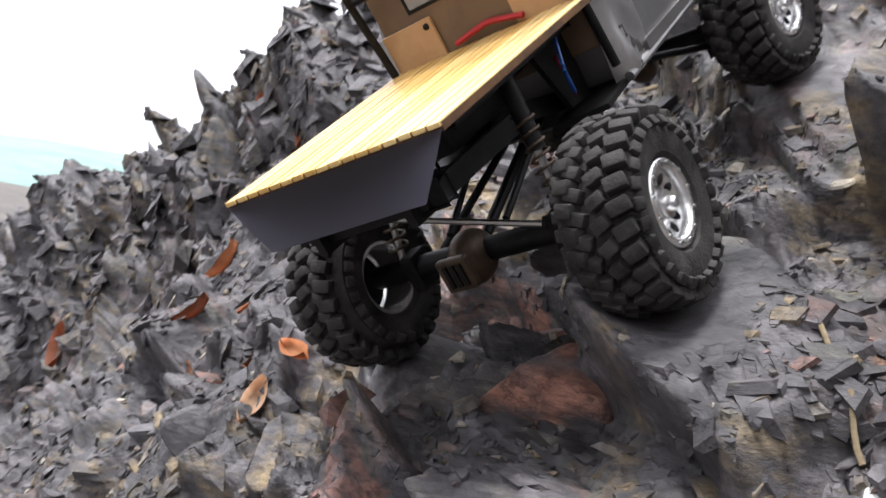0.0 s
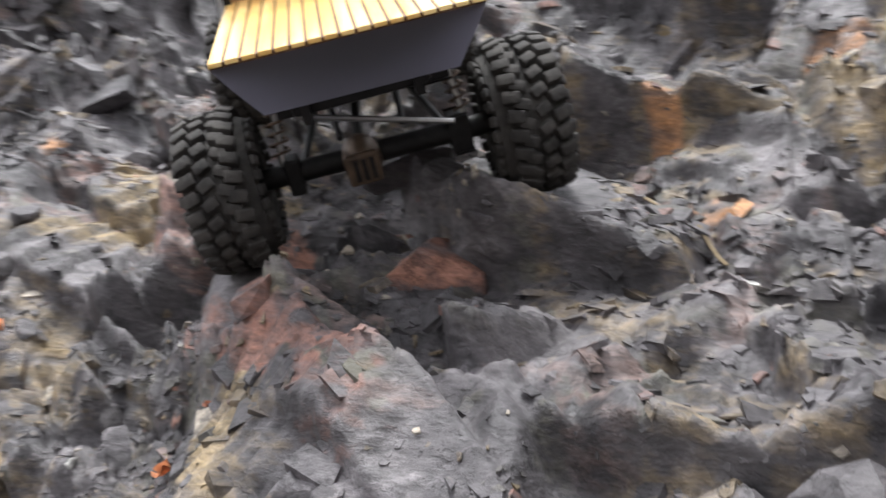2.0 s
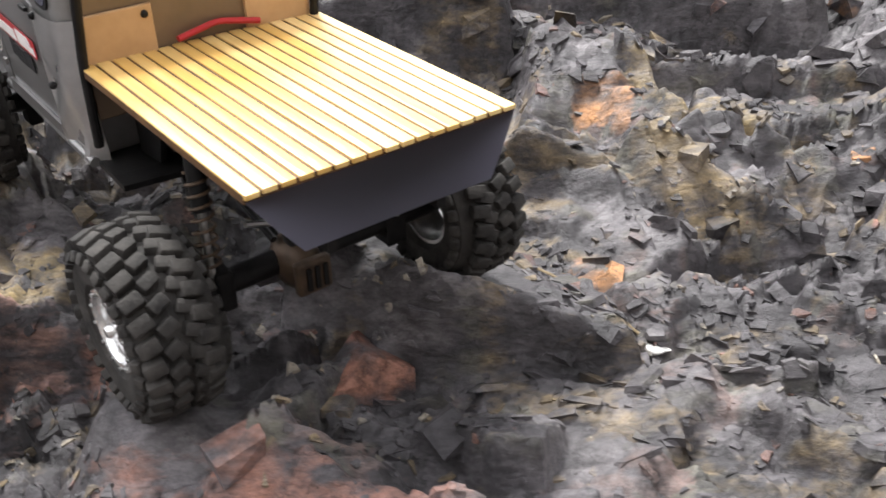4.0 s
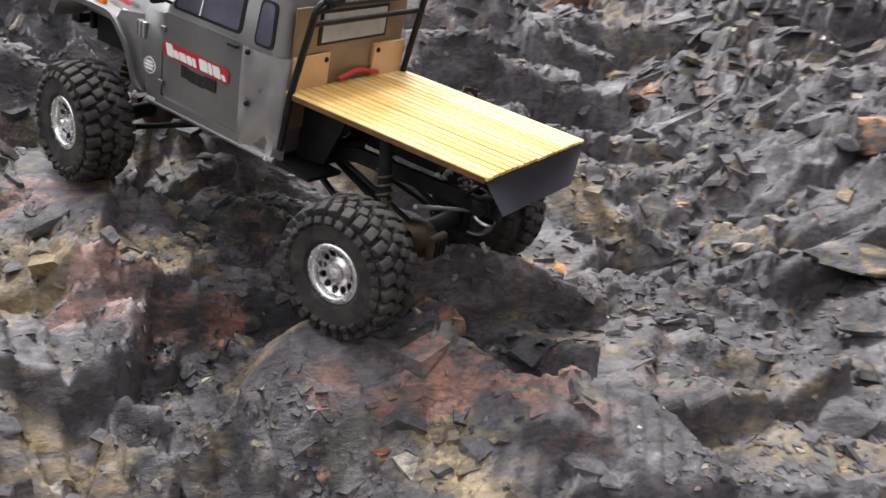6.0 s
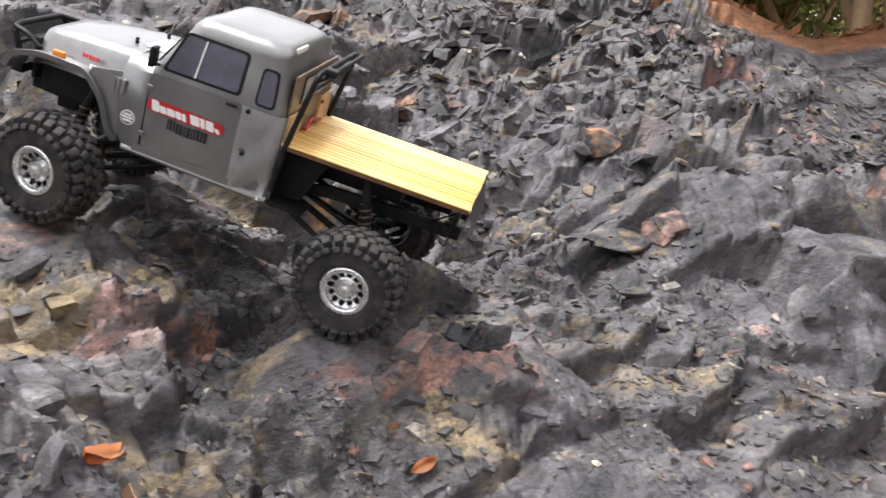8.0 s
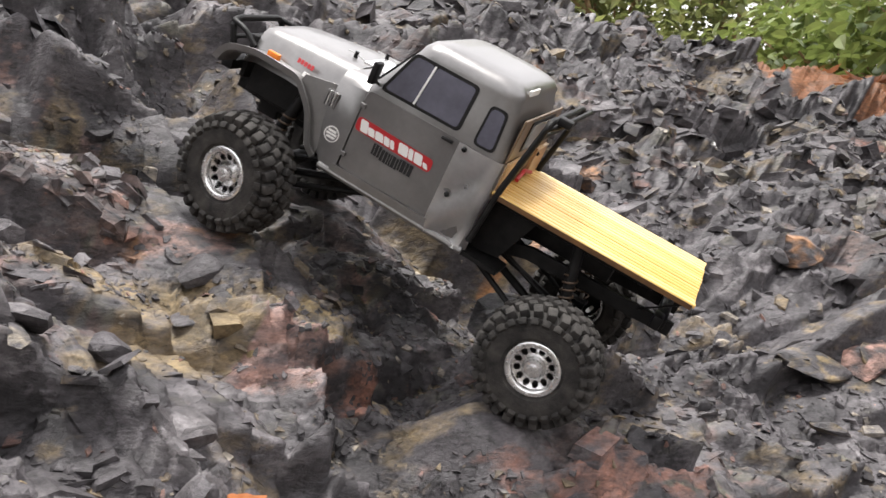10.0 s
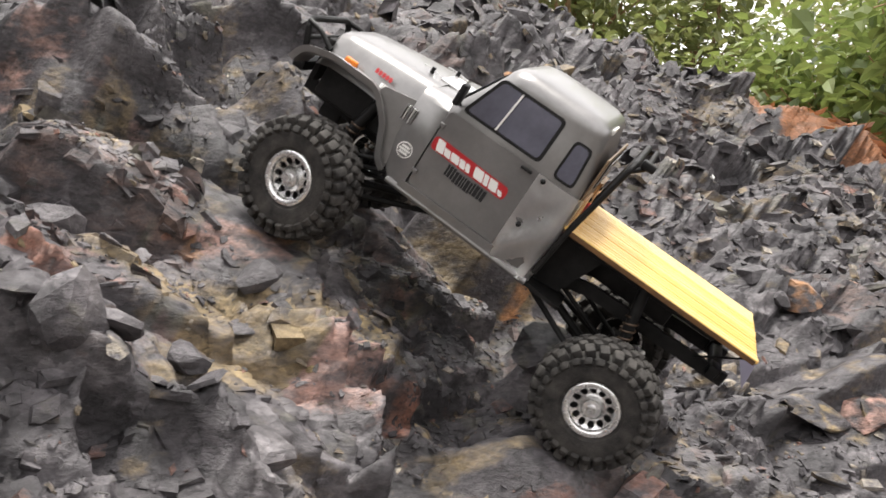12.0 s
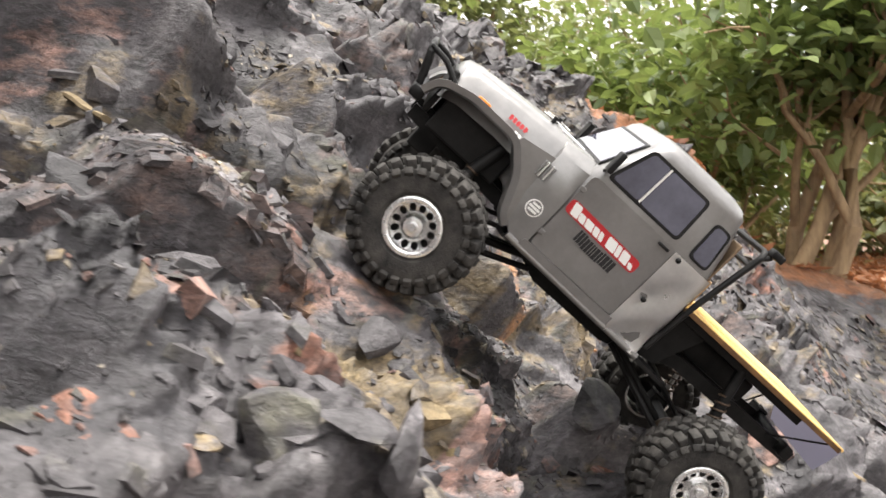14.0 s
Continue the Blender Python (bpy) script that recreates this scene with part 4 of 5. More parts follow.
def build_chassis():
    ch = new("chassis")
    ch.parent = truck
    ch["label"] = "black chassis with links and axles"
    for s in (1, -1):
        bm = bmesh.new()
        prof = [(-0.095, 0.070), (0.06, 0.066), (0.11, 0.052), (0.27, 0.050), (0.30, 0.066), (0.418, 0.074)]
        loops = [[(x, s * 0.034, z - 0.006), (x, s * 0.040, z - 0.006), (x, s * 0.040, z + 0.008), (x, s * 0.034, z + 0.008)] for x, z in prof]
        part("frame_rail", rings(bm, loops), BLACK_PLASTIC, ch)
        # slider plate under the door and the angled plate behind the cab
        part("slider", rings(bmesh.new(), [[(x, s * 0.040, z), (x, s * 0.086, z + 0.003), (x, s * 0.086, z + 0.007), (x, s * 0.040, z + 0.004)] for x, z in ((0.0745, 0.042), (0.090, 0.043), (0.120, 0.044), (0.285, 0.047))]), BLACK_PLASTIC, ch, "black side slider plate")
        part("side_plate", rings(bmesh.new(), [[(0.116, s * y, 0.110), (0.062, s * y, 0.108), (0.084, s * y, 0.052), (0.116, s * y, 0.048)] for y in (0.052, 0.056)]), BLACK_PLASTIC, ch)
        part("frame_outrigger", box(-0.084, -0.074, s * 0.034, s * 0.056, 0.068, 0.082, bevel=0.002), BLACK_PLASTIC, ch, smooth=True)
    part("rear_crossmember", box(-0.088, -0.076, -0.046, 0.046, 0.068, 0.080, bevel=0.003), BLACK_PLASTIC, ch, smooth=True)
    part("skid_plate", rings(bmesh.new(), [[(x, -0.03, z), (x, 0.03, z), (x, 0.026, z + 0.016), (x, -0.026, z + 0.016)] for x, z in ((0.10, 0.040), (0.13, 0.030), (0.22, 0.030), (0.25, 0.042))]), BLACK_PLASTIC, ch)
    part("gearbox", box(0.13, 0.22, -0.026, 0.026, 0.044, 0.085, bevel=0.006), BLACK_PLASTIC, ch, smooth=True)
    part("battery_tray", box(-0.020, 0.080, -0.028, 0.028, 0.076, 0.100, bevel=0.003), BLACK_PLASTIC, ch, smooth=True)
    part("blue_wire", tube(bmesh.new(), bent([(0.10, -0.060, 0.104), (0.085, -0.066, 0.100), (0.070, -0.070, 0.080), (0.085, -0.062, 0.062)], 0.01), 0.0015, 6), BLUE, ch, "blue wire", True)
    part("red_wire", tube(bmesh.new(), bent([(0.09, -0.058, 0.088), (0.075, -0.068, 0.074), (0.088, -0.060, 0.060)], 0.008), 0.0013, 6), RED, ch, "red wire", True)
    for x0, sx in ((0.0, 1), (0.351, -1)):
        axle = part("axle", tube(bmesh.new(), [(x0, -0.104, 0.002 + 0.012 * x0), (x0, 0.104, 0.004 + 0.016 * x0)], 0.0085, 12), BLACK_PLASTIC, ch, "black axle housing", True)
        bm = bmesh.new()
        bmesh.ops.create_uvsphere(bm, u_segments=20, v_segments=12, radius=0.019, matrix=pose(x0 - sx * 0.004, 0.012, 0.002) @ Matrix.Diagonal((1.15, 0.8, 1, 1)))
        part("diff", bm, BRONZE, axle, "brown bronze differential housing", True)
        part("diff_cover", box(x0 - sx * 0.029, x0 - sx * 0.022, 0.000, 0.025, -0.010, 0.014, bevel=0.002), BRONZE, axle)
        for k in range(3):
            part("cover_rib", box(x0 - sx * 0.031, x0 - sx * 0.0285, 0.004 + 0.006 * k, 0.007 + 0.006 * k, -0.006, 0.010), BLACK_PLASTIC, axle)
        for s in (1, -1):
            part("link_mount", box(x0 - 0.010, x0 + 0.010, s * 0.058, s * 0.070, -0.012, 0.016, bevel=0.002), BLACK_PLASTIC, axle)
            part("lower_link", tube(bmesh.new(), [(x0, s * 0.062, -0.006), (x0 + sx * 0.120, s * 0.030, 0.036)], 0.0032, 8), BLACK_PLASTIC, ch, smooth=True)
            part("upper_link", tube(bmesh.new(), [(x0, s * 0.024, 0.020), (x0 + sx * 0.105, s * 0.030, 0.060)], 0.0026, 8), BLACK_PLASTIC, ch, smooth=True)
            # coil-over
            top, low = Vector((x0 + sx * 0.018, s * 0.060, 0.106)), Vector((x0 - sx * 0.004, s * 0.070, 0.012))
            shock = part("shock", tube(bmesh.new(), [low, low.lerp(top, 0.5)], 0.0026, 10), STEEL, ch, smooth=True)
            part("shock_body", tube(bmesh.new(), [low.lerp(top, 0.45), top], 0.0058, 14), BLACK_PLASTIC, shock, smooth=True)
            d = (top - low).normalized()
            q = d.to_track_quat("Z", "Y").to_matrix()
            turns, steps = 8, 88
            coil = [low.lerp(top, 0.08 + 0.62 * i / steps) + q @ Vector((0.0068 * math.cos(2 * math.pi * turns * i / steps), 0.0068 * math.sin(2 * math.pi * turns * i / steps), 0)) for i in range(steps + 1)]
            part("coil_spring", tube(bmesh.new(), coil, 0.0011, 6), BRONZE, shock, "rusty coil spring", True)
        part("drive_shaft", tube(bmesh.new(), [(x0 + sx * 0.02, 0.012, 0.006), (x0 + sx * 0.145, 0.0, 0.050)], 0.0042, 10), BLACK_PLASTIC, ch, smooth=True)
    part("panhard_rod", tube(bmesh.new(), [(-0.018, -0.060, 0.016), (-0.018, 0.050, 0.050)], 0.0022, 8), STEEL, ch, smooth=True)
    part("servo", box(0.375, 0.400, -0.025, 0.015, 0.045, 0.075, bevel=0.002), BLACK_PLASTIC, ch)


build_chassis()

TYRE_R, TYRE_W = 0.0605, 0.054


def build_wheel():
    """One wheel, its outer face towards +y."""
    wheel = new("wheel")
    bm = bmesh.new()
    h = TYRE_W / 2
    rc = TYRE_R - 0.0068
    prof = [(0.0255, -h + 0.008), (0.030, -h + 0.002), (0.040, -h), (0.049, -h + 0.002), (rc - 0.002, -h + 0.008), (rc, -h + 0.016), (rc + 0.0005, 0),
            (rc, h - 0.016), (rc - 0.002, h - 0.008), (0.049, h - 0.002), (0.040, h), (0.030, h - 0.002), (0.0255, h - 0.008)]
    lathe(bm, prof, 72)
    rnd = random.Random(5)
    n = 27
    for k in range(n):
        for row in range(4):
            side = 1 if row % 2 else -1
            a = 2 * math.pi * (k + (0.5 if side > 0 else 0.0) + (0.5 if row < 2 else 0)) / n
            if row < 2:      # shoulder lugs, wrapping down the side wall
                m = pose(0, 0, 0, 0, -math.degrees(a), 0) @ pose(rc + 0.0012, side * (h - 0.0115), 0, 0, 0, side * 16) @ pose(0, 0, 0, side * 14)
                add_box(bm, -0.0065, 0.0054, -0.0032, 0.0098, -0.0044, 0.0044, bevel=0.0014, m=m)
                m = pose(0, 0, 0, 0, -math.degrees(a), 0) @ pose(rc - 0.0085, side * (h - 0.0022), 0.0, 0, 0, side * 62)
                add_box(bm, -0.0060, 0.0050, -0.0048, 0.0018, -0.0037, 0.0037, bevel=0.0010, m=m)
            else:            # centre lugs, slanted
                m = pose(0, 0, 0, 0, -math.degrees(a), 0) @ pose(rc + 0.0012, side * 0.0068, 0, side * 24)
                add_box(bm, -0.0065, 0.0054, -0.0056, 0.0056, -0.0040, 0.0040, bevel=0.0014, m=m)
    part("tyre", bm, RUBBER, wheel, "chunky dusty black rubber tyre", 40)
    # rim: a dished disc with a ring of twelve holes
    bm = bmesh.new()
    nseg, radii = 144, [0.0085, 0.0105, 0.0122, 0.0132, 0.0142, 0.0152, 0.0162, 0.0172, 0.0182, 0.0192, 0.0202, 0.0215]
    yy = lambda r: h - 0.0125 + 0.0035 * max(0, (r - 0.012) / 0.0095) ** 2 + 0.004 * max(0, (0.0125 - r) / 0.004)
    vs = [[bm.verts.new((r * math.cos(2 * math.pi * k / nseg), yy(r), r * math.sin(2 * math.pi * k / nseg))) for k in range(nseg)] for r in radii]
    for i in range(len(radii) - 1):
        for k in range(nseg):
            r, a = (radii[i] + radii[i + 1]) / 2, (k + 0.5) / nseg * 12
            da = (a - round(a)) * 2 * math.pi / 12 * r
            if math.hypot((r - 0.0168) / 0.0036, da / 0.0029) < 1:
                continue
            j = (k + 1) % nseg
            bm.faces.new((vs[i][k], vs[i][j], vs[i + 1][j], vs[i + 1][k]))
    bmesh.ops.solidify(bm, geom=list(bm.faces), thickness=0.0012)
    rim = part("rim", bm, CHROME, wheel, "bright chrome rim with round holes", 40)
    part("bead_ring", lathe(bmesh.new(), [(0.0208, h - 0.010), (0.0208, h - 0.0045), (0.0222, h - 0.0030), (0.0260, h - 0.0030), (0.0272, h - 0.0042), (0.0272, h - 0.012)], 64), CHROME, rim, smooth=50)
    part("barrel", lathe(bmesh.new(), [(0.0245, h - 0.010), (0.0235, 0), (0.0245, -h + 0.006), (0.0272, -h + 0.006), (0.0272, -h + 0.010), (0.0262, 0)], 48), CHROME, rim, smooth=50)
    # black disc added behind the holes, standing in for the shaded barrel
    part("hole_dark_disc", lathe(bmesh.new(), [(0.0005, h - 0.020), (0.022, h - 0.020), (0.022, h - 0.021), (0.0005, h - 0.021)], 32), BLACK_PLASTIC, rim)
    part("hub", lathe(bmesh.new(), [(0.0005, h - 0.001), (0.0032, h - 0.001), (0.0042, h - 0.003), (0.0046, h - 0.006), (0.0085, h - 0.0065), (0.0090, h - 0.0085), (0.0090, h - 0.012)], 24), CHROME, rim, smooth=40)
    for k in range(12):
        a = 2 * math.pi * (k + 0.5) / 12
        bm = bmesh.new()
        bmesh.ops.create_cone(bm, cap_ends=True, segments=6, radius1=0.0010, radius2=0.0010, depth=0.0016, matrix=pose(0.0241 * math.cos(a), h - 0.0026, 0.0241 * math.sin(a), 90))
        part("rim_bolt", bm, STEEL, rim)
    return wheel


first = build_wheel()
first.parent = truck
first.matrix_basis = pose(-0.003, 0.1128, 0.004, 0, 0, 0)
for x, y, z, turn, steer in ((-0.003, -0.1128, 0.001, 40, 180), (0.349, 0.1090, 0.011, 75, -11), (0.349, -0.1090, 0.007, 110, 169)):
    copy_thing(first, pose(x, y, z, 0, turn, steer))

# ---- loose stones, boulders, leaves ----
def lay(x, y, sink=0.0):
    """A place on the rock: a pose with z along the surface normal, in the world."""
    e = 0.03
    z0 = rock_at(x, y)
    hs = [float(slope_height(np.array([x + a]), np.array([y + b]))[0]) for a, b in ((e, 0), (-e, 0), (0, e), (0, -e))]
    dx, dy = (hs[0] - hs[1]) / (2 * e), (hs[2] - hs[3]) / (2 * e)
    n = Vector((-dx, -dy, 1)).normalized()
    m = n.to_track_quat("Z", "X").to_matrix().to_4x4()
    m.translation = Vector((x, y, z0)) - n * sink
    return TRUCK @ m


def stone_bm(rnd, flat=1.0, cuts=9, sub=2):
    """A broken stone: a ball cut by flat planes."""
    bm = bmesh.new()
    bmesh.ops.create_icosphere(bm, subdivisions=sub, radius=1)
    for _ in range(cuts):
        n = Vector((rnd.gauss(0, 1), rnd.gauss(0, 1), rnd.gauss(0, 1))).normalized()
        d = rnd.uniform(0.42, 0.72)
        for v in bm.verts:
            over = v.co.dot(n) - d
            if over > 0:
                v.co -= n * over
    for v in bm.verts:
        v.co.z *= flat
        v.co += v.co.normalized() * 0.025 * noise.noise(v.co * 3)
    bmesh.ops.recalc_face_normals(bm, faces=bm.faces)
    return bm


def stain_mesh(me, colour, power, seed):
    rnd = random.Random(seed)
    o = Vector((rnd.uniform(0, 9), rnd.uniform(0, 9), rnd.uniform(0, 9)))
    at = me.color_attributes.new("stain", "FLOAT_COLOR", "POINT")
    for v, c in zip(me.vertices, at.data):
        k = 0.9 * power + 0.4 * noise.noise(v.co * (1.8 / max(v.co.length, 0.02)) + o)
        c.color = (*TINTS[colour], k)


BOULDERS = [
    ("boulder", "orange-stained rounded boulder on the slate", -0.256, -0.775, 0.055, 0.045, 0.6, "orange", 0.50, 20),
    ("boulder", "ochre-yellow flat boulder bedded in the slate", -0.317, -0.485, 0.085, 0.050, 0.4, "gold", 0.44, -10),
    ("boulder", "pinkish broken boulder bedded in the slate", -0.405, -0.530, 0.080, 0.050, 0.55, "pink", 0.56, 15),
    ("boulder", "small orange stone on the slate", -0.079, -0.563, 0.025, 0.022, 0.7, "orange", 0.62, 0),
    ("boulder", "ochre and grey slab of rock", 0.238, 0.165, 0.070, 0.040, 0.55, "gold", 0.46, 25),
    ("boulder", "pink broken stone block", 0.165, 0.170, 0.022, 0.021, 0.9, "pink", 0.74, 30),
    ("boulder", "pink broken stone block", 0.142, 0.178, 0.019, 0.018, 1.0, "pink", 0.7, -20),
    ("boulder", "rust-brown broken stone block", 0.188, 0.188, 0.022, 0.018, 0.9, "rust", 0.45, 60),
    ("boulder", "dark squared block with an olive top", 0.368, 0.490, 0.032, 0.027, 0.9, "olive", 0.5, 25),
]
BOULDERS += [
    ("boulder", "dark slate boulder with a mossy face", 0.060, -0.030, 0.055, 0.034, 0.6, "olive", 0.35, 0),
    ("boulder", "rust-brown wedge of slate", -0.030, -0.005, 0.045, 0.062, 1.1, "rust", 0.60, 12),
    ("boulder", "dark grey angular slate block", 0.560, 0.250, 0.050, 0.036, 0.7, "dark", 0.5, 35),
    ("boulder", "dark grey angular slate block", 0.640, 0.360, 0.044, 0.036, 0.7, "dark", 0.5, -25),
    ("boulder", "dark grey angular slate block", 0.545, 0.120, 0.050, 0.032, 0.8, "olive", 0.25, 10),
    ("boulder", "brown weathered boulder among slate chips", 0.030, 0.365, 0.070, 0.050, 0.6, "ochre", 0.5, 40),
    ("boulder", "grey weathered boulder among slate chips", 0.100, 0.520, 0.055, 0.036, 0.6, "ochre", 0.3, -30),
    ("boulder", "red-faced broken slate block", 0.430, 0.560, 0.034, 0.024, 1.0, "rust", 0.5, 70),
]
BOULDERS += [
    ("stone", "small white quartz stone on the slate", -0.120, -0.225, 0.016, 0.008, 0.4, "white", 0.95, 20),
    ("stone", "small white quartz stone on the slate", -0.030, 0.300, 0.009, 0.007, 0.8, "white", 0.8, 0),
    ("stone", "white quartz stone in a seam of the slate", -0.044, -1.300, 0.022, 0.010, 0.6, "white", 0.8, 70),
    ("stone", "white quartz stone in a seam of the slate", -0.060, -1.350, 0.020, 0.009, 0.6, "white", 0.75, 60),
    ("stone", "upright pale tan stone splinter", 0.238, 0.175, 0.008, 0.007, 3.0, "pale", 0.8, 0),
    ("stone", "tan stone splinter on the slate", -0.20, -0.45, 0.020, 0.008, 0.5, "pale", 0.6, 30),
    ("boulder", "yellow-brown boulder bedded in the slate", 0.085, -0.500, 0.110, 0.060, 0.5, "gold", 0.56, 20),
    ("stone", "small yellow stone wedged in the slate", 0.383, -0.366, 0.022, 0.014, 0.8, "gold", 0.7, 40),
    ("stone", "flat tan slab lying on slate chips", 0.115, 0.470, 0.055, 0.018, 0.5, "pale", 0.5, 70),
    ("boulder", "grey boulder on the slate", -0.180, -0.760, 0.050, 0.040, 0.6, "olive", 0.3, 0),
]


def build_boulders():
    for k, (name, label, x, y, rx, ry, flat, colour, power, turn) in enumerate(BOULDERS):
        bm = stone_bm(random.Random(100 + k), flat, 10, 4)
        for v in bm.verts:
            v.co += v.co.normalized() * 0.02 * noise.noise(v.co * 7 + Vector((k, 0, 0)))
            v.co.x *= rx
            v.co.y *= ry
            v.co.z *= (rx + ry) / 2
        me = bpy.data.meshes.new(name)
        bm.to_mesh(me)
        bm.free()
        stain_mesh(me, colour, power, k)
        me.materials.append(SLATE)
        ob = new(name, me)
        ob.matrix_world = lay(x, y, 0.55 * flat * (rx + ry) / 2) @ pose(0, 0, 0, 0, 0, turn)
        tagged(ob, label, "boulder")


build_boulders()


def scatter(n, seed, x0, x1, y0, y1, keep):
    rnd = np.random.RandomState(seed)
    x, y = rnd.uniform(x0, x1, n * 4), rnd.uniform(y0, y1, n * 4)
    ok = rnd.uniform(0, 1, n * 4) < keep(x, y)
    x, y = x[ok][:n], y[ok][:n]
    e = 0.004
    z = rock(x, y)
    nx, ny = -(rock(x + e, y) - rock(x - e, y)) / (2 * e), -(rock(x, y + e) - rock(x, y - e)) / (2 * e)
    nrm = np.stack([nx * 0.6, ny * 0.6, np.ones_like(nx)], 1)
    nrm /= np.linalg.norm(nrm, axis=1)[:, None]
    return x, y, z, nrm


def clear_of_truck(x, y):
    near = np.zeros(x.shape)
    for px, py in ((0.0, 0.116), (0.0, -0.116), (0.355, 0.112), (0.355, -0.112)):
        near = np.maximum(near, (np.abs(x - px) < 0.07) & (np.abs(y - py) < 0.045))
    return 1 - near


def chip_field(name, n, seed, area, keep, size, label):
    """Slate chips past counting, in one mesh: flat broken prisms lying on the rock."""
    x, y, z, nrm = scatter(n, seed, *area, keep)
    rnd = np.random.RandomState(seed + 1)
    m = np.array(TRUCK)[:3]
    verts, faces, tint = [], [], []
    for i in range(len(x)):
        s = size[0] + (size[1] - size[0]) * rnd.rand() ** 2.5
        k = 4 + rnd.randint(3)
        th = s * rnd.uniform(0.12, 0.4)
        q = Vector(nrm[i] + rnd.normal(0, 0.15, 3)).normalized().to_track_quat("Z", "X").to_matrix()
        a0, el = rnd.uniform(0, 6.28), rnd.uniform(0.45, 1.0)
        base = len(verts)
        angs = np.sort(rnd.uniform(0, 6.28, k)) if k > 4 else np.arange(k) * 6.28 / k + rnd.uniform(-0.4, 0.4, k)
        for lev, sc in ((-0.6, 1.0), (0.5, 0.86)):
            for a in angs:
                p = Vector((math.cos(a) * s * sc, math.sin(a) * s * el * sc, lev * th))
                p = q @ (Matrix.Rotation(a0, 3, "Z") @ p) + Vector((x[i], y[i], z[i] + 0.2 * th))
                verts.append(m[:, :3] @ np.array(p) + m[:, 3])
        faces.append([base + k + j for j in range(k)])
        for j in range(k):
            jj = (j + 1) % k
            faces.append([base + j, base + jj, base + k + jj, base + k + j])
        kind = rnd.rand()
        t = ("olive", 0.34) if kind < 0.6 else ("ochre", 0.5) if kind < 0.72 else ("pale", 0.5) if kind < 0.78 else ("rust", 0.45) if kind < 0.84 else ("olive", 0.1)
        tint += [(*TINTS[t[0]], t[1])] * (2 * k)
    me = bpy.data.meshes.new(name)
    me.from_pydata(verts, [], faces)
    at = me.color_attributes.new("stain", "FLOAT_COLOR", "POINT")
    at.data.foreach_set("color", np.array(tint, np.float32).ravel())
    me.materials.append(SLATE)
    ob = new(name, me)
    return tagged(ob, label, "stone chips", kind="stuff")


def block_field(name, n, seed, area, keep, size, label, rise=0.16, grade=2.6):
    """Angular broken slate past counting, in one mesh: flat-faced blocks set along the bedding and bedded in the face."""
    x, y, z, nrm = scatter(n, seed, *area, keep)
    n = len(x)
    rnd = np.random.RandomState(seed + 1)
    s = size[0] + (size[1] - size[0]) * rnd.rand(n) ** grade
    # eight corners each, pulled about, the upper face smaller and leaning
    box8 = np.array([(a, b, c) for c in (-1, 1) for a, b in ((-1, -1), (1, -1), (1, 1), (-1, 1))], float)
    k = box8[None] * np.stack([rnd.uniform(0.8, 1.7, n), rnd.uniform(0.5, 1.0, n), rnd.uniform(0.22, 0.6, n)], 1)[:, None]
    k = k * (1 + rnd.uniform(-0.32, 0.22, (n, 8, 3)))
    k[:, 4:, :2] *= rnd.uniform(0.62, 1.0, (n, 1, 2))
    k[:, 4:, :2] += rnd.normal(0, 0.18, (n, 1, 2))
    k *= s[:, None, None]
    turn = 0.75 + 1.5 * fbm(x, y, 0.5, 607, 2) + rnd.normal(0, 0.28, n)
    tip, lean = 0.35 * fbm(x, y, 0.3, 617, 2) + rnd.normal(0, 0.16, n), 0.2 + rnd.normal(0, 0.20, n)
    c, e = np.cos(turn)[:, None], np.sin(turn)[:, None]
    k[..., 2], k[..., 0] = k[..., 2] + k[..., 0] * np.tan(tip)[:, None], k[..., 0] - k[..., 2] * np.tan(tip)[:, None]
    k[..., 2] += k[..., 1] * np.tan(lean)[:, None]
    px, py = c * k[..., 0] - e * k[..., 1], e * k[..., 0] + c * k[..., 1]
    # lie along the local face
    gx, gy = -nrm[:, 0] / nrm[:, 2], -nrm[:, 1] / nrm[:, 2]
    gx, gy = np.clip(gx, -0.5, 0.5)[:, None], np.clip(gy, -0.5, 0.5)[:, None]
    pz = k[..., 2] + gx * px + gy * py - (0.5 - rise) * s[:, None] + z[:, None]
    m = np.array(TRUCK)
    co = np.stack([x[:, None] + px, y[:, None] + py, pz], -1).reshape(-1, 3) @ m[:3, :3].T + m[:3, 3]
    quads = np.array([(4, 5, 6, 7), (0, 1, 5, 4), (1, 2, 6, 5), (2, 3, 7, 6), (3, 0, 4, 7)])
    faces = (quads[None] + 8 * np.arange(n)[:, None, None]).reshape(-1, 4)
    tri = np.concatenate([faces[:, [0, 1, 2]], faces[:, [0, 2, 3]]])
    me = bpy.data.meshes.new(name)
    me.from_pydata(co.tolist(), [], tri.tolist())
    stain = np.repeat(stains_of(x, y), 8, axis=0)
    stain[:, 3] = np.clip(stain[:, 3] + np.repeat(rnd.normal(-0.02, 0.07, n), 8), 0, 1.2)
    at = me.color_attributes.new("stain", "FLOAT_COLOR", "POINT")
    at.data.foreach_set("color", stain.astype(np.float32).ravel())
    me.materials.append(SLATE)
    return tagged(new(name, me), label, "slate blocks", kind="stuff")


def off_truck(x, y):
    """Kept low under the truck and clear of its wheels."""
    belly = (x > -0.07) & (x < 0.42) & (np.abs(y) < 0.17)
    return np.where(belly, 0.0, 1.0)


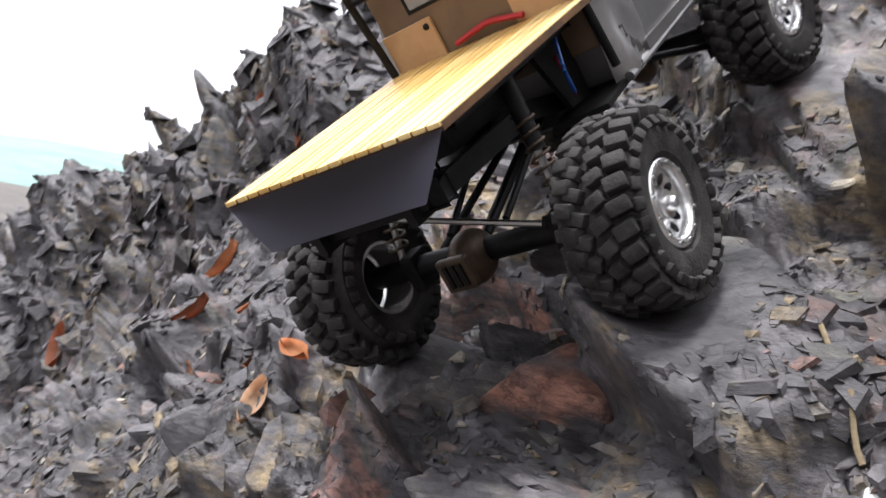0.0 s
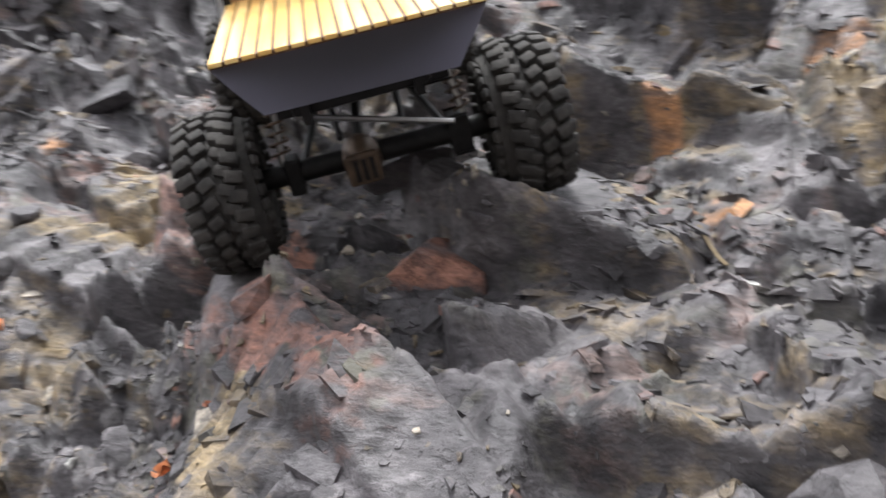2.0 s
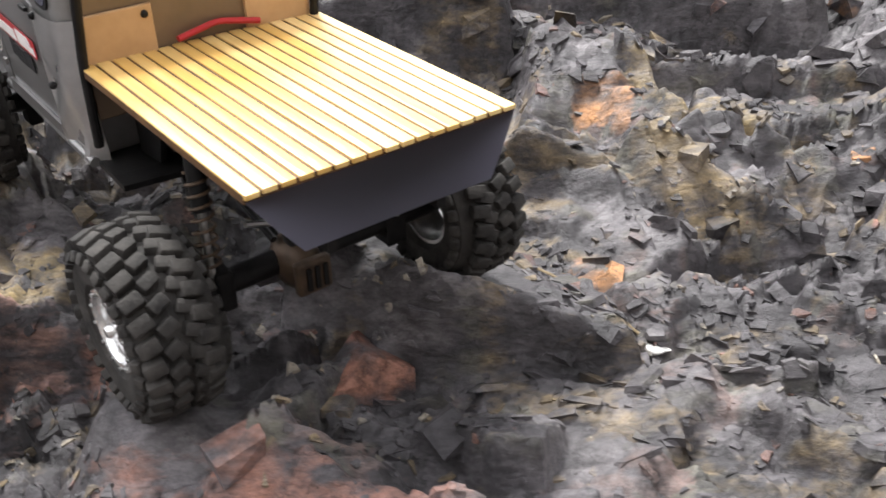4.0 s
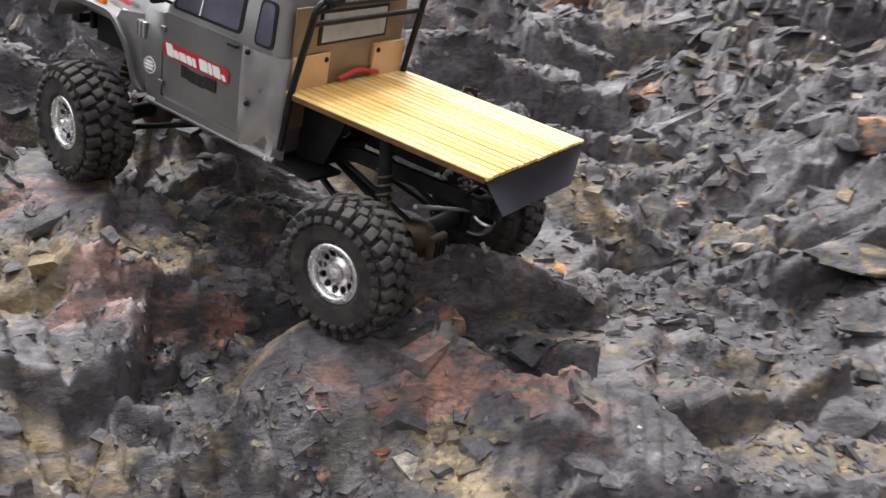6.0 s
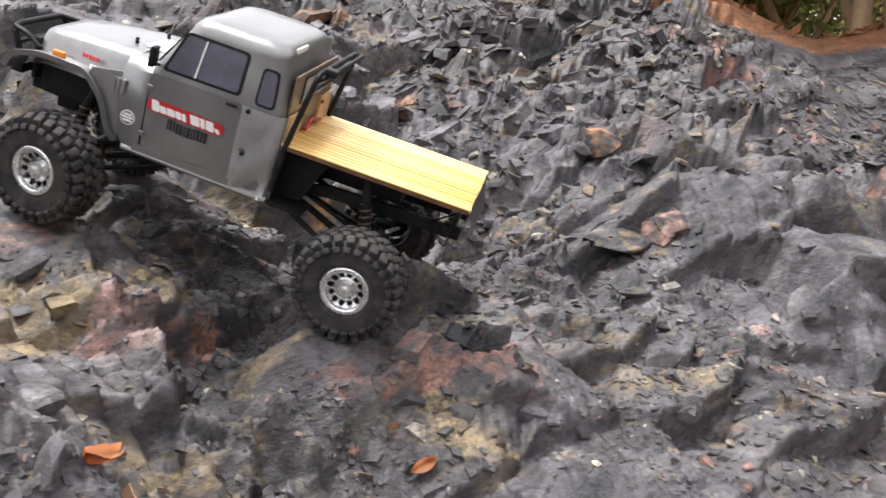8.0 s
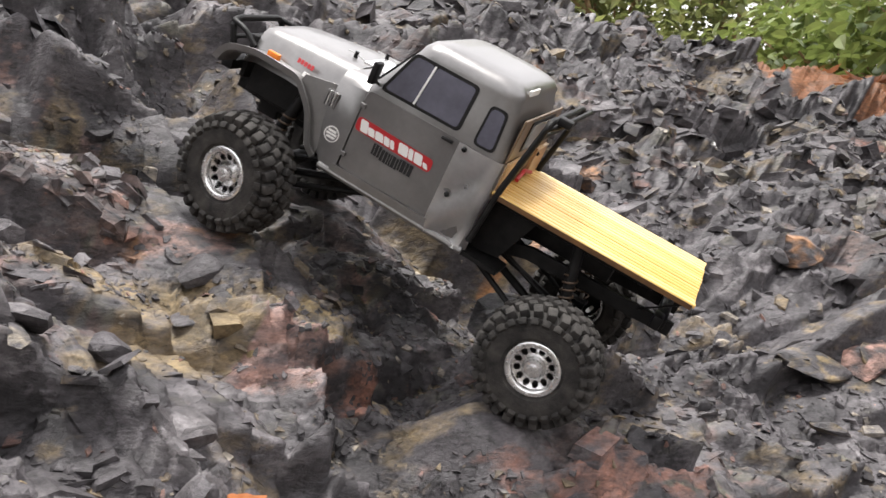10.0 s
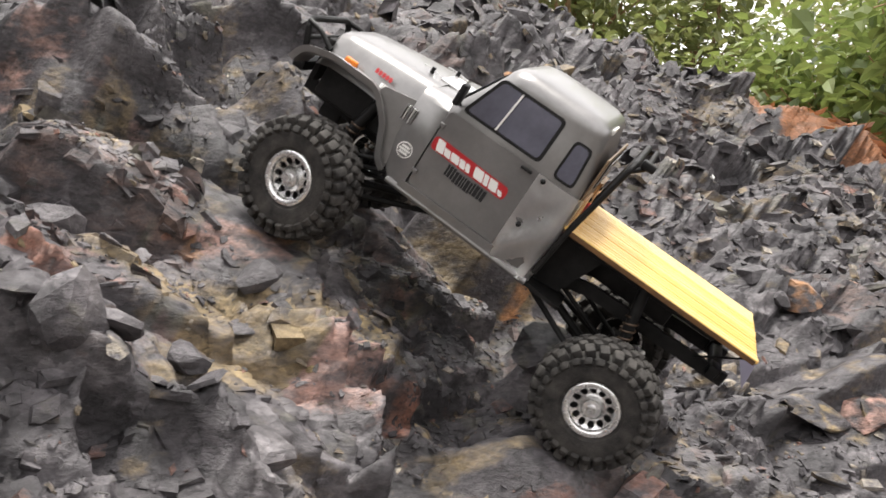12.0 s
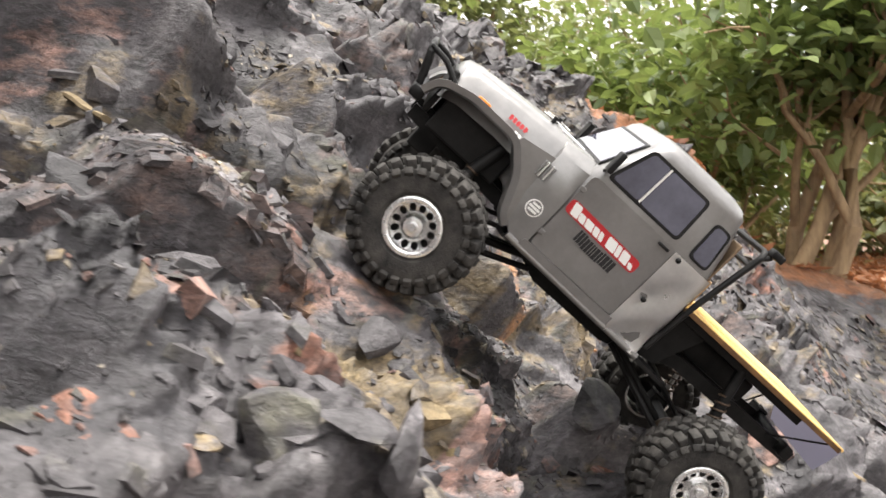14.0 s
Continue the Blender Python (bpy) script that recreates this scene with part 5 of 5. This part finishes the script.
block_field("slate_blocks", 1500, 701, (-0.62, 0.95, -0.75, 0.75), lambda x, y: off_truck(x, y) * np.where((x < -0.25) & (y > -0.35) & (y < 0.4), 0.04, np.where(((x < 0.02) & (x > -0.45) & (y > -0.42) & (y < 0.36)) | ((x > 0.28) & (y > 0.2)), 0.55, 1)) * np.clip(0.30 + 1.8 * fbm(x, y, 0.22, 711, 3), 0.02, 1), (0.004, 0.017), "angular broken slate blocks bedded in the slope")
block_field("slate_blocks", 260, 719, (0.36, 0.62, 0.12, 0.34), lambda x, y: off_truck(x, y) * np.clip(0.45 + 1.6 * fbm(x, y, 0.08, 721, 3), 0.05, 1), (0.004, 0.013), "small angular slate blocks bedded in the steep face")
block_field("slate_blocks", 300, 723, (-0.34, 0.02, -0.30, -0.06), lambda x, y: off_truck(x, y) * np.clip(0.35 + 1.8 * fbm(x, y, 0.09, 727, 3), 0.03, 1), (0.003, 0.010), "small dark slate blocks bedded beside the rear wheel")
block_field("slate_blocks", 2600, 721, (-2.4, 1.3, -2.25, -0.7), lambda x, y: np.clip(0.6 + 1.5 * fbm(x, y, 0.4, 731, 3), 0.05, 1) * (y > soil_edge(x) + 0.05) * np.where((x < -0.45) & (y < -0.8), 0.08, 1), (0.006, 0.032), "angular broken slate blocks below the crest")
block_field("slate_blocks", 5200, 741, (0.72, 1.75, 0.2, 3.0), lambda x, y: np.clip(0.6 + 1.4 * fbm(x, y, 0.3, 751, 3), 0.05, 1), (0.006, 0.036), "angular dark slate blocks of the cliff")
chip_field("slate_chips", 60, 351, (-0.15, 0.02, -0.235, -0.175), lambda x, y: np.ones(x.shape), (0.008, 0.020), "flat slate flakes heaped in a line on the ledge")
scree = lambda x, y: clear_of_truck(x, y) * np.clip(0.25 + 1.6 * fbm(x, y, 0.25, 201, 3) + 0.8 * (y > 0.4) + 0.4 * (x > 0.4), 0.04, 1)
chip_field("slate_chips", 9000, 301, (-0.6, 1.6, 0.15, 1.3), scree, (0.003, 0.016), "loose grey slate chips lying in the hollows")
chip_field("slate_chips", 14000, 341, (-0.5, 0.8, -0.45, 0.65), lambda x, y: clear_of_truck(x, y) * np.clip(0.35 + 1.8 * fbm(x, y, 0.12, 241, 3), 0.02, 1), (0.0018, 0.0075), "fine slate crumbs in the cracks of the rock")
chip_field("slate_chips", 6000, 311, (-1.0, 0.9, -1.4, 0.2), lambda x, y: clear_of_truck(x, y) * np.clip(0.3 + 1.3 * fbm(x, y, 0.3, 211, 3), 0.03, 1), (0.004, 0.018), "loose grey slate chips on the face")
chip_field("slate_chips", 7000, 321, (-2.4, 1.2, -2.4, -0.9), lambda x, y: np.clip(0.5 + 1.3 * fbm(x, y, 0.4, 221, 3) + 0.5 * (x < -0.5), 0.05, 1) * (y > soil_edge(x) + 0.04), (0.006, 0.03), "dark slate chips below the crest")
chip_field("slate_chips", 6000, 331, (0.8, 3.2, 0.0, 3.0), lambda x, y: np.clip(0.5 + fbm(x, y, 0.4, 231, 3), 0.05, 1), (0.008, 0.026), "slate rubble at the far foot of the cliff")


def build_stones():
    """Loose flat stones that can be told apart, each an object bedded in the slope."""
    shapes = []
    for k in range(10):
        bm = stone_bm(random.Random(40 + k), (0.35, 0.25, 0.5, 0.6)[k % 4], 10, 2)
        me = bpy.data.meshes.new("stone")
        bm.to_mesh(me)
        bm.free()
        stain_mesh(me, ("olive", "olive", "ochre", "olive", "rust", "pale", "olive", "olive", "olive", "ochre")[k], (0.3, 0.2, 0.5, 0.1, 0.45, 0.45, 0.3, 0.1, 0.2, 0.4)[k], k)
        me.materials.append(SLATE)
        shapes.append(me)
    rnd = random.Random(77)
    x, y, z, nrm = scatter(290, 401, -0.62, 1.25, -0.75, 0.95, lambda x, y: clear_of_truck(x, y) * np.where((x > -0.1) & (x < 0.5) & (np.abs(y) < 0.1), 0.1, np.clip(0.5 + 0.8 * (y > 0.3), 0, 1)))
    for i in range(len(x)):
        s = 0.010 + 0.026 * rnd.random() ** 2
        ob = new("stone", shapes[rnd.randrange(10)])
        ob.parent = rock_slope
        q = Vector(nrm[i]).to_track_quat("Z", "X").to_matrix().to_4x4()
        q.translation = (x[i], y[i], z[i] + 0.1 * s)
        ob.matrix_basis = TRUCK @ q @ pose(0, 0, 0, rnd.uniform(-25, 25), rnd.uniform(-25, 25), rnd.uniform(0, 360)) @ Matrix.Diagonal((s * rnd.uniform(0.9, 1.6), s, s * rnd.uniform(0.7, 1.1), 1))


LEAF_BROWN = varied(mat("dead_leaf", (0.4, 0.15, 0.06), 0.6), (0.30, 0.10, 0.045), (0.52, 0.22, 0.09), 40, 0.3, 200, (0.45, 0.75), (1, 1, 1), 0.5)
LEAF_PALE = varied(mat("pale_dead_leaf", (0.5, 0.3, 0.18), 0.6), (0.42, 0.22, 0.12), (0.6, 0.40, 0.26), 40, 0.3, 200, (0.5, 0.75), (1, 1, 1), 0.4)
BARK = varied(mat("bark", (0.17, 0.12, 0.08), 0.9), (0.165, 0.105, 0.06), (0.36, 0.25, 0.14), 30, 0.8, 90, (0.8, 1.0), (1, 1, 0.25))


def leaf_bm(length, width, curl, rnd, sections=7):
    """A dead leaf, curled along and across, with thickness."""
    bm = bmesh.new()
    rows = []
    for i in range(sections + 1):
        t = i / sections
        w = width * math.sin(math.pi * min(t * 0.96 + 0.03, 1)) ** 0.8 + 0.0004
        bend = curl * (t - 0.5) ** 2
        rows.append([bm.verts.new((length * (t - 0.5), w * u, bend * length + abs(u) ** 1.5 * width * 0.6 * (1 + curl) + rnd.uniform(-1, 1) * 0.02 * length)) for u in (-1, -0.5, 0, 0.5, 1)])
    for a, b in zip(rows, rows[1:]):
        for i in range(4):
            bm.faces.new((a[i], a[i + 1], b[i + 1], b[i]))
    bmesh.ops.solidify(bm, geom=list(bm.faces), thickness=0.0006)
    return bm


def build_leaves():
    spots = [(0.60, 1.02, 0.105, 1), (0.82, 2.15, 0.13, 1), (0.12, 0.39, 0.048, 1), (0.065, 0.42, 0.055, 0), (0.68, 1.35, 0.05, 1), (0.40, 1.30, 0.09, 0), (0.34, 1.05, 0.05, 1),
             (1.05, 1.20, 0.060, 1), (0.85, 1.10, 0.050, 0), (0.9, 1.0, 0.06, 1), (-0.235, 0.365, 0.030, 1), (0.20, 0.56, 0.045, 1), (1.25, 1.0, 0.06, 0), (-0.25, 0.30, 0.022, 1),
             (0.304, 0.774, 0.062, 1), (0.228, 0.744, 0.060, 0), (-0.10, 0.160, 0.016, 1), (-0.144, 0.19, 0.030, 1), (0.34, 0.69, 0.05, 1)]
    rnd = random.Random(21)
    for x, y, size, dark in spots:
        bm = leaf_bm(size, size * rnd.uniform(0.16, 0.26), rnd.uniform(0.1, 0.6), rnd)
        me = bpy.data.meshes.new("dead_leaf")
        bm.to_mesh(me)
        bm.free()
        me.polygons.foreach_set("use_smooth", [True] * len(me.polygons))
        me.materials.append(LEAF_BROWN if dark else LEAF_PALE)
        ob = new("dead_leaf", me)
        ob.matrix_world = lay(x, y, -0.004) @ pose(0, 0, 0, rnd.uniform(-25, 25), rnd.uniform(-15, 15), rnd.uniform(0, 360))
        tagged(ob, "curled orange-brown dead leaf on the slate" if dark else "pale curled dead leaf on the slate", "dead leaf", "dead leaves on the slope")
    # a weathered wooden splinter and dry twigs
    for x, y, l, r, turn, label in ((0.615, 0.152, 0.075, 0.006, 133, "flat weathered tan wood splinter on the rock"), (0.05, 0.57, 0.09, 0.004, 60, "dry pale twig among the slate chips"), (-0.04, -0.20, 0.05, 0.0016, 25, "dry yellowish twig on the rock"), (-0.09, -0.215, 0.04, 0.0016, 10, "dry yellowish twig on the rock")):
        bm = bmesh.new()
        tube(bm, [(l * (t - 0.5), 0.035 * l * math.sin(t * 5), 0) for t in (0, 0.2, 0.45, 0.7, 1)], r, 7)
        for v in bm.verts:
            v.co.z *= 0.5
            v.co += Vector((0, noise.noise(v.co * 90), noise.noise(v.co * 80))) * r * 0.4
        me = bpy.data.meshes.new("twig")
        bm.to_mesh(me)
        bm.free()
        me.materials.append(LEAF_STRAW)
        ob = new("twig", me)
        a, b = (Vector((x + k * l * math.cos(radians(turn)), y + k * l * math.sin(radians(turn)), 0)) for k in (-0.45, 0.45))
        a.z, b.z = rock_at(a.x, a.y) + r, rock_at(b.x, b.y) + r
        m = (b - a).to_track_quat("X", "Z").to_matrix().to_4x4()
        m.translation = (a + b) / 2 + Vector((0, 0, 0.004))
        ob.matrix_world = TRUCK @ m
        tagged(ob, label, "twig")


LEAF_STRAW = varied(mat("dry_wood", (0.3, 0.22, 0.12), 0.8), (0.11, 0.08, 0.045), (0.22, 0.165, 0.09), 60, 0.4, 300)
build_leaves()

# ---- trees behind the crest, the low ground and the far hill ----
def leaf_material(name, a, b, back):
    m = mat(name, a, 0.5, 0, 0.35)
    varied(m, a, b, 3.0, 0, 0, (0.35, 0.6))
    nt = m.node_tree
    bs = nt.nodes["Principled BSDF"]
    ramp = [n for n in nt.nodes if n.bl_idname == "ShaderNodeValToRGB"][0]
    geo = nt.nodes.new("ShaderNodeNewGeometry")
    nt.links.new(geo.outputs["Random Per Island"], ramp.inputs["Fac"])
    tr = nt.nodes.new("ShaderNodeBsdfTranslucent")
    tr.inputs["Color"].default_value = (*back, 1)
    mix = nt.nodes.new("ShaderNodeMixShader")
    mix.inputs["Fac"].default_value = 0.33
    out = nt.nodes["Material Output"]
    nt.links.new(bs.outputs["BSDF"], mix.inputs[1])
    nt.links.new(tr.outputs["BSDF"], mix.inputs[2])
    nt.links.new(mix.outputs["Shader"], out.inputs["Surface"])
    return m


LEAF_GREEN = leaf_material("green_leaf", (0.06, 0.09, 0.032), (0.21, 0.255, 0.10), (0.25, 0.32, 0.085))
LEAF_FAR = leaf_material("olive_leaf", (0.10, 0.12, 0.06), (0.26, 0.28, 0.15), (0.32, 0.36, 0.12))
LEAF_DRY = leaf_material("yellow_leaf", (0.17, 0.165, 0.07), (0.38, 0.35, 0.17), (0.38, 0.37, 0.13))
LITTER = leaf_material("leaf_litter", (0.20, 0.08, 0.04), (0.46, 0.23, 0.13), (0.3, 0.12, 0.05))


def branch(bm, p, d, length, r, depth, rnd, tips, spread=0.7):
    steps = 4
    pts = [p.copy()]
    q = p.copy()
    v = d.normalized()
    for _ in range(steps):
        v = (v + Vector((rnd.gauss(0, 0.16), rnd.gauss(0, 0.16), rnd.gauss(0.05, 0.12)))).normalized()
        q = q + v * length / steps
        pts.append(q.copy())
    n = 7 if r > 0.015 else 5
    loops = []
    for i, a in enumerate(pts):
        f = r * (1 - 0.5 * i / steps)
        t = (pts[min(i + 1, steps)] - pts[max(i - 1, 0)]).normalized().to_track_quat("Z", "Y").to_matrix()
        loops.append([a + t @ Vector((f * math.cos(6.283 * k / n), f * math.sin(6.283 * k / n), 0)) for k in range(n)])
    rings(bm, loops)
    if depth == 0:
        tips.append((pts[-1], v))
        tips.append((pts[2], v))
        return
    for k in range(3 if depth > 1 else 4):
        a = pts[2 + (k % 3)]
        w = (v + Vector((rnd.gauss(0, spread), rnd.gauss(0, spread), rnd.gauss(0.1, spread * 0.6)))).normalized()
        branch(bm, a, w, length * rnd.uniform(0.55, 0.8), r * 0.5, depth - 1, rnd, tips, spread)


def leaf_cloud(tips, per_tip, size, reach, rnd):
    verts, faces = [], []
    for p, d in tips:
        for _ in range(per_tip):
            c = p + Vector((rnd.gauss(0, reach), rnd.gauss(0, reach), rnd.gauss(0, reach * 0.8)))
            l = size * rnd.uniform(0.6, 1.2)
            out = (Vector((rnd.gauss(0, 1), rnd.gauss(0, 1), rnd.gauss(-0.2, 0.6))) + d * 0.4).normalized()
            side = out.cross(Vector((rnd.gauss(0, 0.4), rnd.gauss(0, 0.4), 1))).normalized()
            up = side.cross(out)
            w = l * 0.30
            b = len(verts)
            droop = Vector((0, 0, -0.12 * l))
            for a, u, h in ((0, 0, 0), (0.3, 1, 0.06), (0.7, 0.8, 0.05), (1, 0, -0.1), (0.7, -0.8, 0.05), (0.3, -1, 0.06), (0.45, 0, -0.03)):
                verts.append(c + out * (a * l) + side * (u * w) + up * (h * l) + droop * a * a)
            faces += [(b, b + 1, b + 6), (b + 1, b + 2, b + 6), (b + 2, b + 3, b + 6), (b + 3, b + 4, b + 6), (b + 4, b + 5, b + 6), (b + 5, b, b + 6)]
    me = bpy.data.meshes.new("crown")
    me.from_pydata(verts, [], faces)
    return me


def tree(base, height, stems, r, depth, per_tip, size, reach, leaf, label, seed, lean=(0, 0), spread=0.7, first=0.45):
    rnd = random.Random(seed)
    root = new("tree")
    root.matrix_world = Matrix.Translation(base)
    bm = bmesh.new()
    tips = []
    for k in range(stems):
        a = 6.283 * k / stems + rnd.uniform(-0.4, 0.4)
        d = Vector((0.22 * math.cos(a) + lean[0], 0.22 * math.sin(a) + lean[1], 1))
        branch(bm, Vector((0.05 * math.cos(a) * (stems > 1), 0.05 * math.sin(a) * (stems > 1), -0.15)), d, height * first, r, depth, rnd, tips, spread)
    trunk = part("trunk", bm, BARK, root, "brown trunk and limbs", 60)
    me = leaf_cloud(tips, per_tip, size, reach, rnd)
    me.materials.append(leaf)
    crown = new("crown", me)
    crown.parent = root
    tagged(root, label, "tree", "trees behind the crest")
    return root


tree((1.66, -1.24, 0.96), 1.9, 4, 0.042, 3, 18, 0.085, 0.145, LEAF_GREEN, "many-stemmed broadleaf tree with large green leaves", 5, spread=0.58)
tree((2.55, -1.45, 0.95), 1.6, 3, 0.035, 3, 20, 0.08, 0.15, LEAF_GREEN, "low broadleaf tree with large green leaves behind the crest", 9)
tree((4.7, -2.55, 1.0), 3.2, 3, 0.07, 3, 44, 0.07, 0.24, LEAF_FAR, "olive-green broadleaf tree behind the crest", 15)
tree((6.0, -1.45, 1.1), 3.6, 2, 0.08, 3, 60, 0.10, 0.24, LEAF_FAR, "tall olive-green broadleaf tree behind the crest", 19)
tree((5.0, -4.2, 0.9), 3.2, 3, 0.07, 3, 26, 0.085, 0.26, LEAF_FAR, "olive-green broadleaf tree behind the crest", 25)
tree((3.2, -4.4, 0.9), 2.6, 3, 0.06, 3, 22, 0.085, 0.24, LEAF_FAR, "olive-green broadleaf tree behind the crest", 29)
tree((5.3, -0.7, 0.9), 2.4, 6, 0.035, 2, 80, 0.095, 0.26, LEAF_FAR, "leafy olive bush behind the crest", 49, spread=0.8)
tree((4.6, -3.6, 0.9), 1.5, 6, 0.03, 2, 60, 0.06, 0.22, LEAF_DRY, "low yellow-green bush on the rising ground", 33, spread=0.9)
tree((3.9, -5.2, 1.5), 1.6, 6, 0.03, 2, 60, 0.06, 0.24, LEAF_DRY, "low yellow-green bush on the rising ground", 37, spread=0.9)
tree((2.6, -5.0, 1.5), 1.9, 5, 0.03, 2, 70, 0.06, 0.26, LEAF_FAR, "low olive bush on the rising ground", 41, spread=0.9)


def litter_field():
    """Fallen leaves on the shelf, past counting."""
    x, y, z, nrm = scatter(9000, 501, -4.5, 0.5, -6.5, -1.5, lambda x, y: np.clip((soil_edge(x) + 0.2 * fbm(x, y, 0.3, 233, 3) - 0.12 - y) / 0.5, 0, 1) * np.clip(0.65 + fbm(x, y, 0.5, 263, 2), 0.1, 1))
    rnd = np.random.RandomState(9)
    m = np.array(TRUCK)[:3]
    verts, faces = [], []
    for i in range(len(x)):
        s = rnd.uniform(0.02, 0.05)
        q = Vector(np.array(UP) + rnd.normal(0, 0.35, 3)).normalized().to_track_quat("Z", "X").to_matrix() @ Matrix.Rotation(rnd.uniform(0, 6.28), 3, "Z")
        b = len(verts)
        for px, py, pz in ((-1, 0, 0.2), (-0.3, 0.38, 0.1), (0.5, 0.3, 0.15), (1, 0, 0.3), (0.5, -0.3, 0.15), (-0.3, -0.38, 0.1), (0, 0, -0.05)):
            p = q @ Vector((px * s, py * s, pz * s + 0.006)) + Vector((x[i], y[i], z[i]))
            verts.append(m[:, :3] @ np.array(p) + m[:, 3])
        faces += [(b + j, b + (j + 1) % 6, b + 6) for j in range(6)]
    me = bpy.data.meshes.new("leaf_litter")
    me.from_pydata(verts, [], faces)
    me.materials.append(LITTER)
    tagged(new("leaf_litter", me), "brown fallen leaves on the soil under the trees", "leaf litter", kind="stuff")


litter_field()


def build_far():
    bm = bmesh.new()
    n, rad = 64, [0.0, 3, 8, 20, 60, 200, 700]
    prev = None
    for r in rad:
        row = [bm.verts.new((r * math.cos(6.28319 * k / n), r * math.sin(6.28319 * k / n), -2.2 - 0.002 * r)) for k in range(n)]
        if prev:
            for k in range(n):
                j = (k + 1) % n
                bm.faces.new((prev[k], prev[j], row[j], row[k]))
        prev = row
    bmesh.ops.remove_doubles(bm, verts=bm.verts, dist=1e-4)
    me = bpy.data.meshes.new("ground")
    bm.to_mesh(me)
    bm.free()
    me.materials.append(varied(mat("low_ground", (0.1, 0.09, 0.08), 0.9), (0.055, 0.05, 0.045), (0.14, 0.12, 0.105), 0.3))
    tagged(new("ground", me), "low dark gravelly ground round the rock", "ground", kind="structure")
    # wooded ridge, its haze painted in as pale blue-green
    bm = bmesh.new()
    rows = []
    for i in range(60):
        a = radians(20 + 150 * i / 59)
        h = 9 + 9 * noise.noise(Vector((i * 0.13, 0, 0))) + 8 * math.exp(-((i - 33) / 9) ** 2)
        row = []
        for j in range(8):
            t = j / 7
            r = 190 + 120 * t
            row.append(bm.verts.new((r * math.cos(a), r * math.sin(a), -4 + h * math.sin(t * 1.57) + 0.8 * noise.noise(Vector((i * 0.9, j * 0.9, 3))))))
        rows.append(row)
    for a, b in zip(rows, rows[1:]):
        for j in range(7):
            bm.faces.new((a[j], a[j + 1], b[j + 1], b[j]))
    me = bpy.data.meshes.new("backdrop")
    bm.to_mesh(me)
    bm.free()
    me.materials.append(varied(mat("haze_tinted_wood", (0.2, 0.3, 0.27), 0.95), (0.16, 0.26, 0.24), (0.24, 0.34, 0.30), 0.08))
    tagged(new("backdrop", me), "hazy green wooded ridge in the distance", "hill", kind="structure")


build_far()
build_stones()
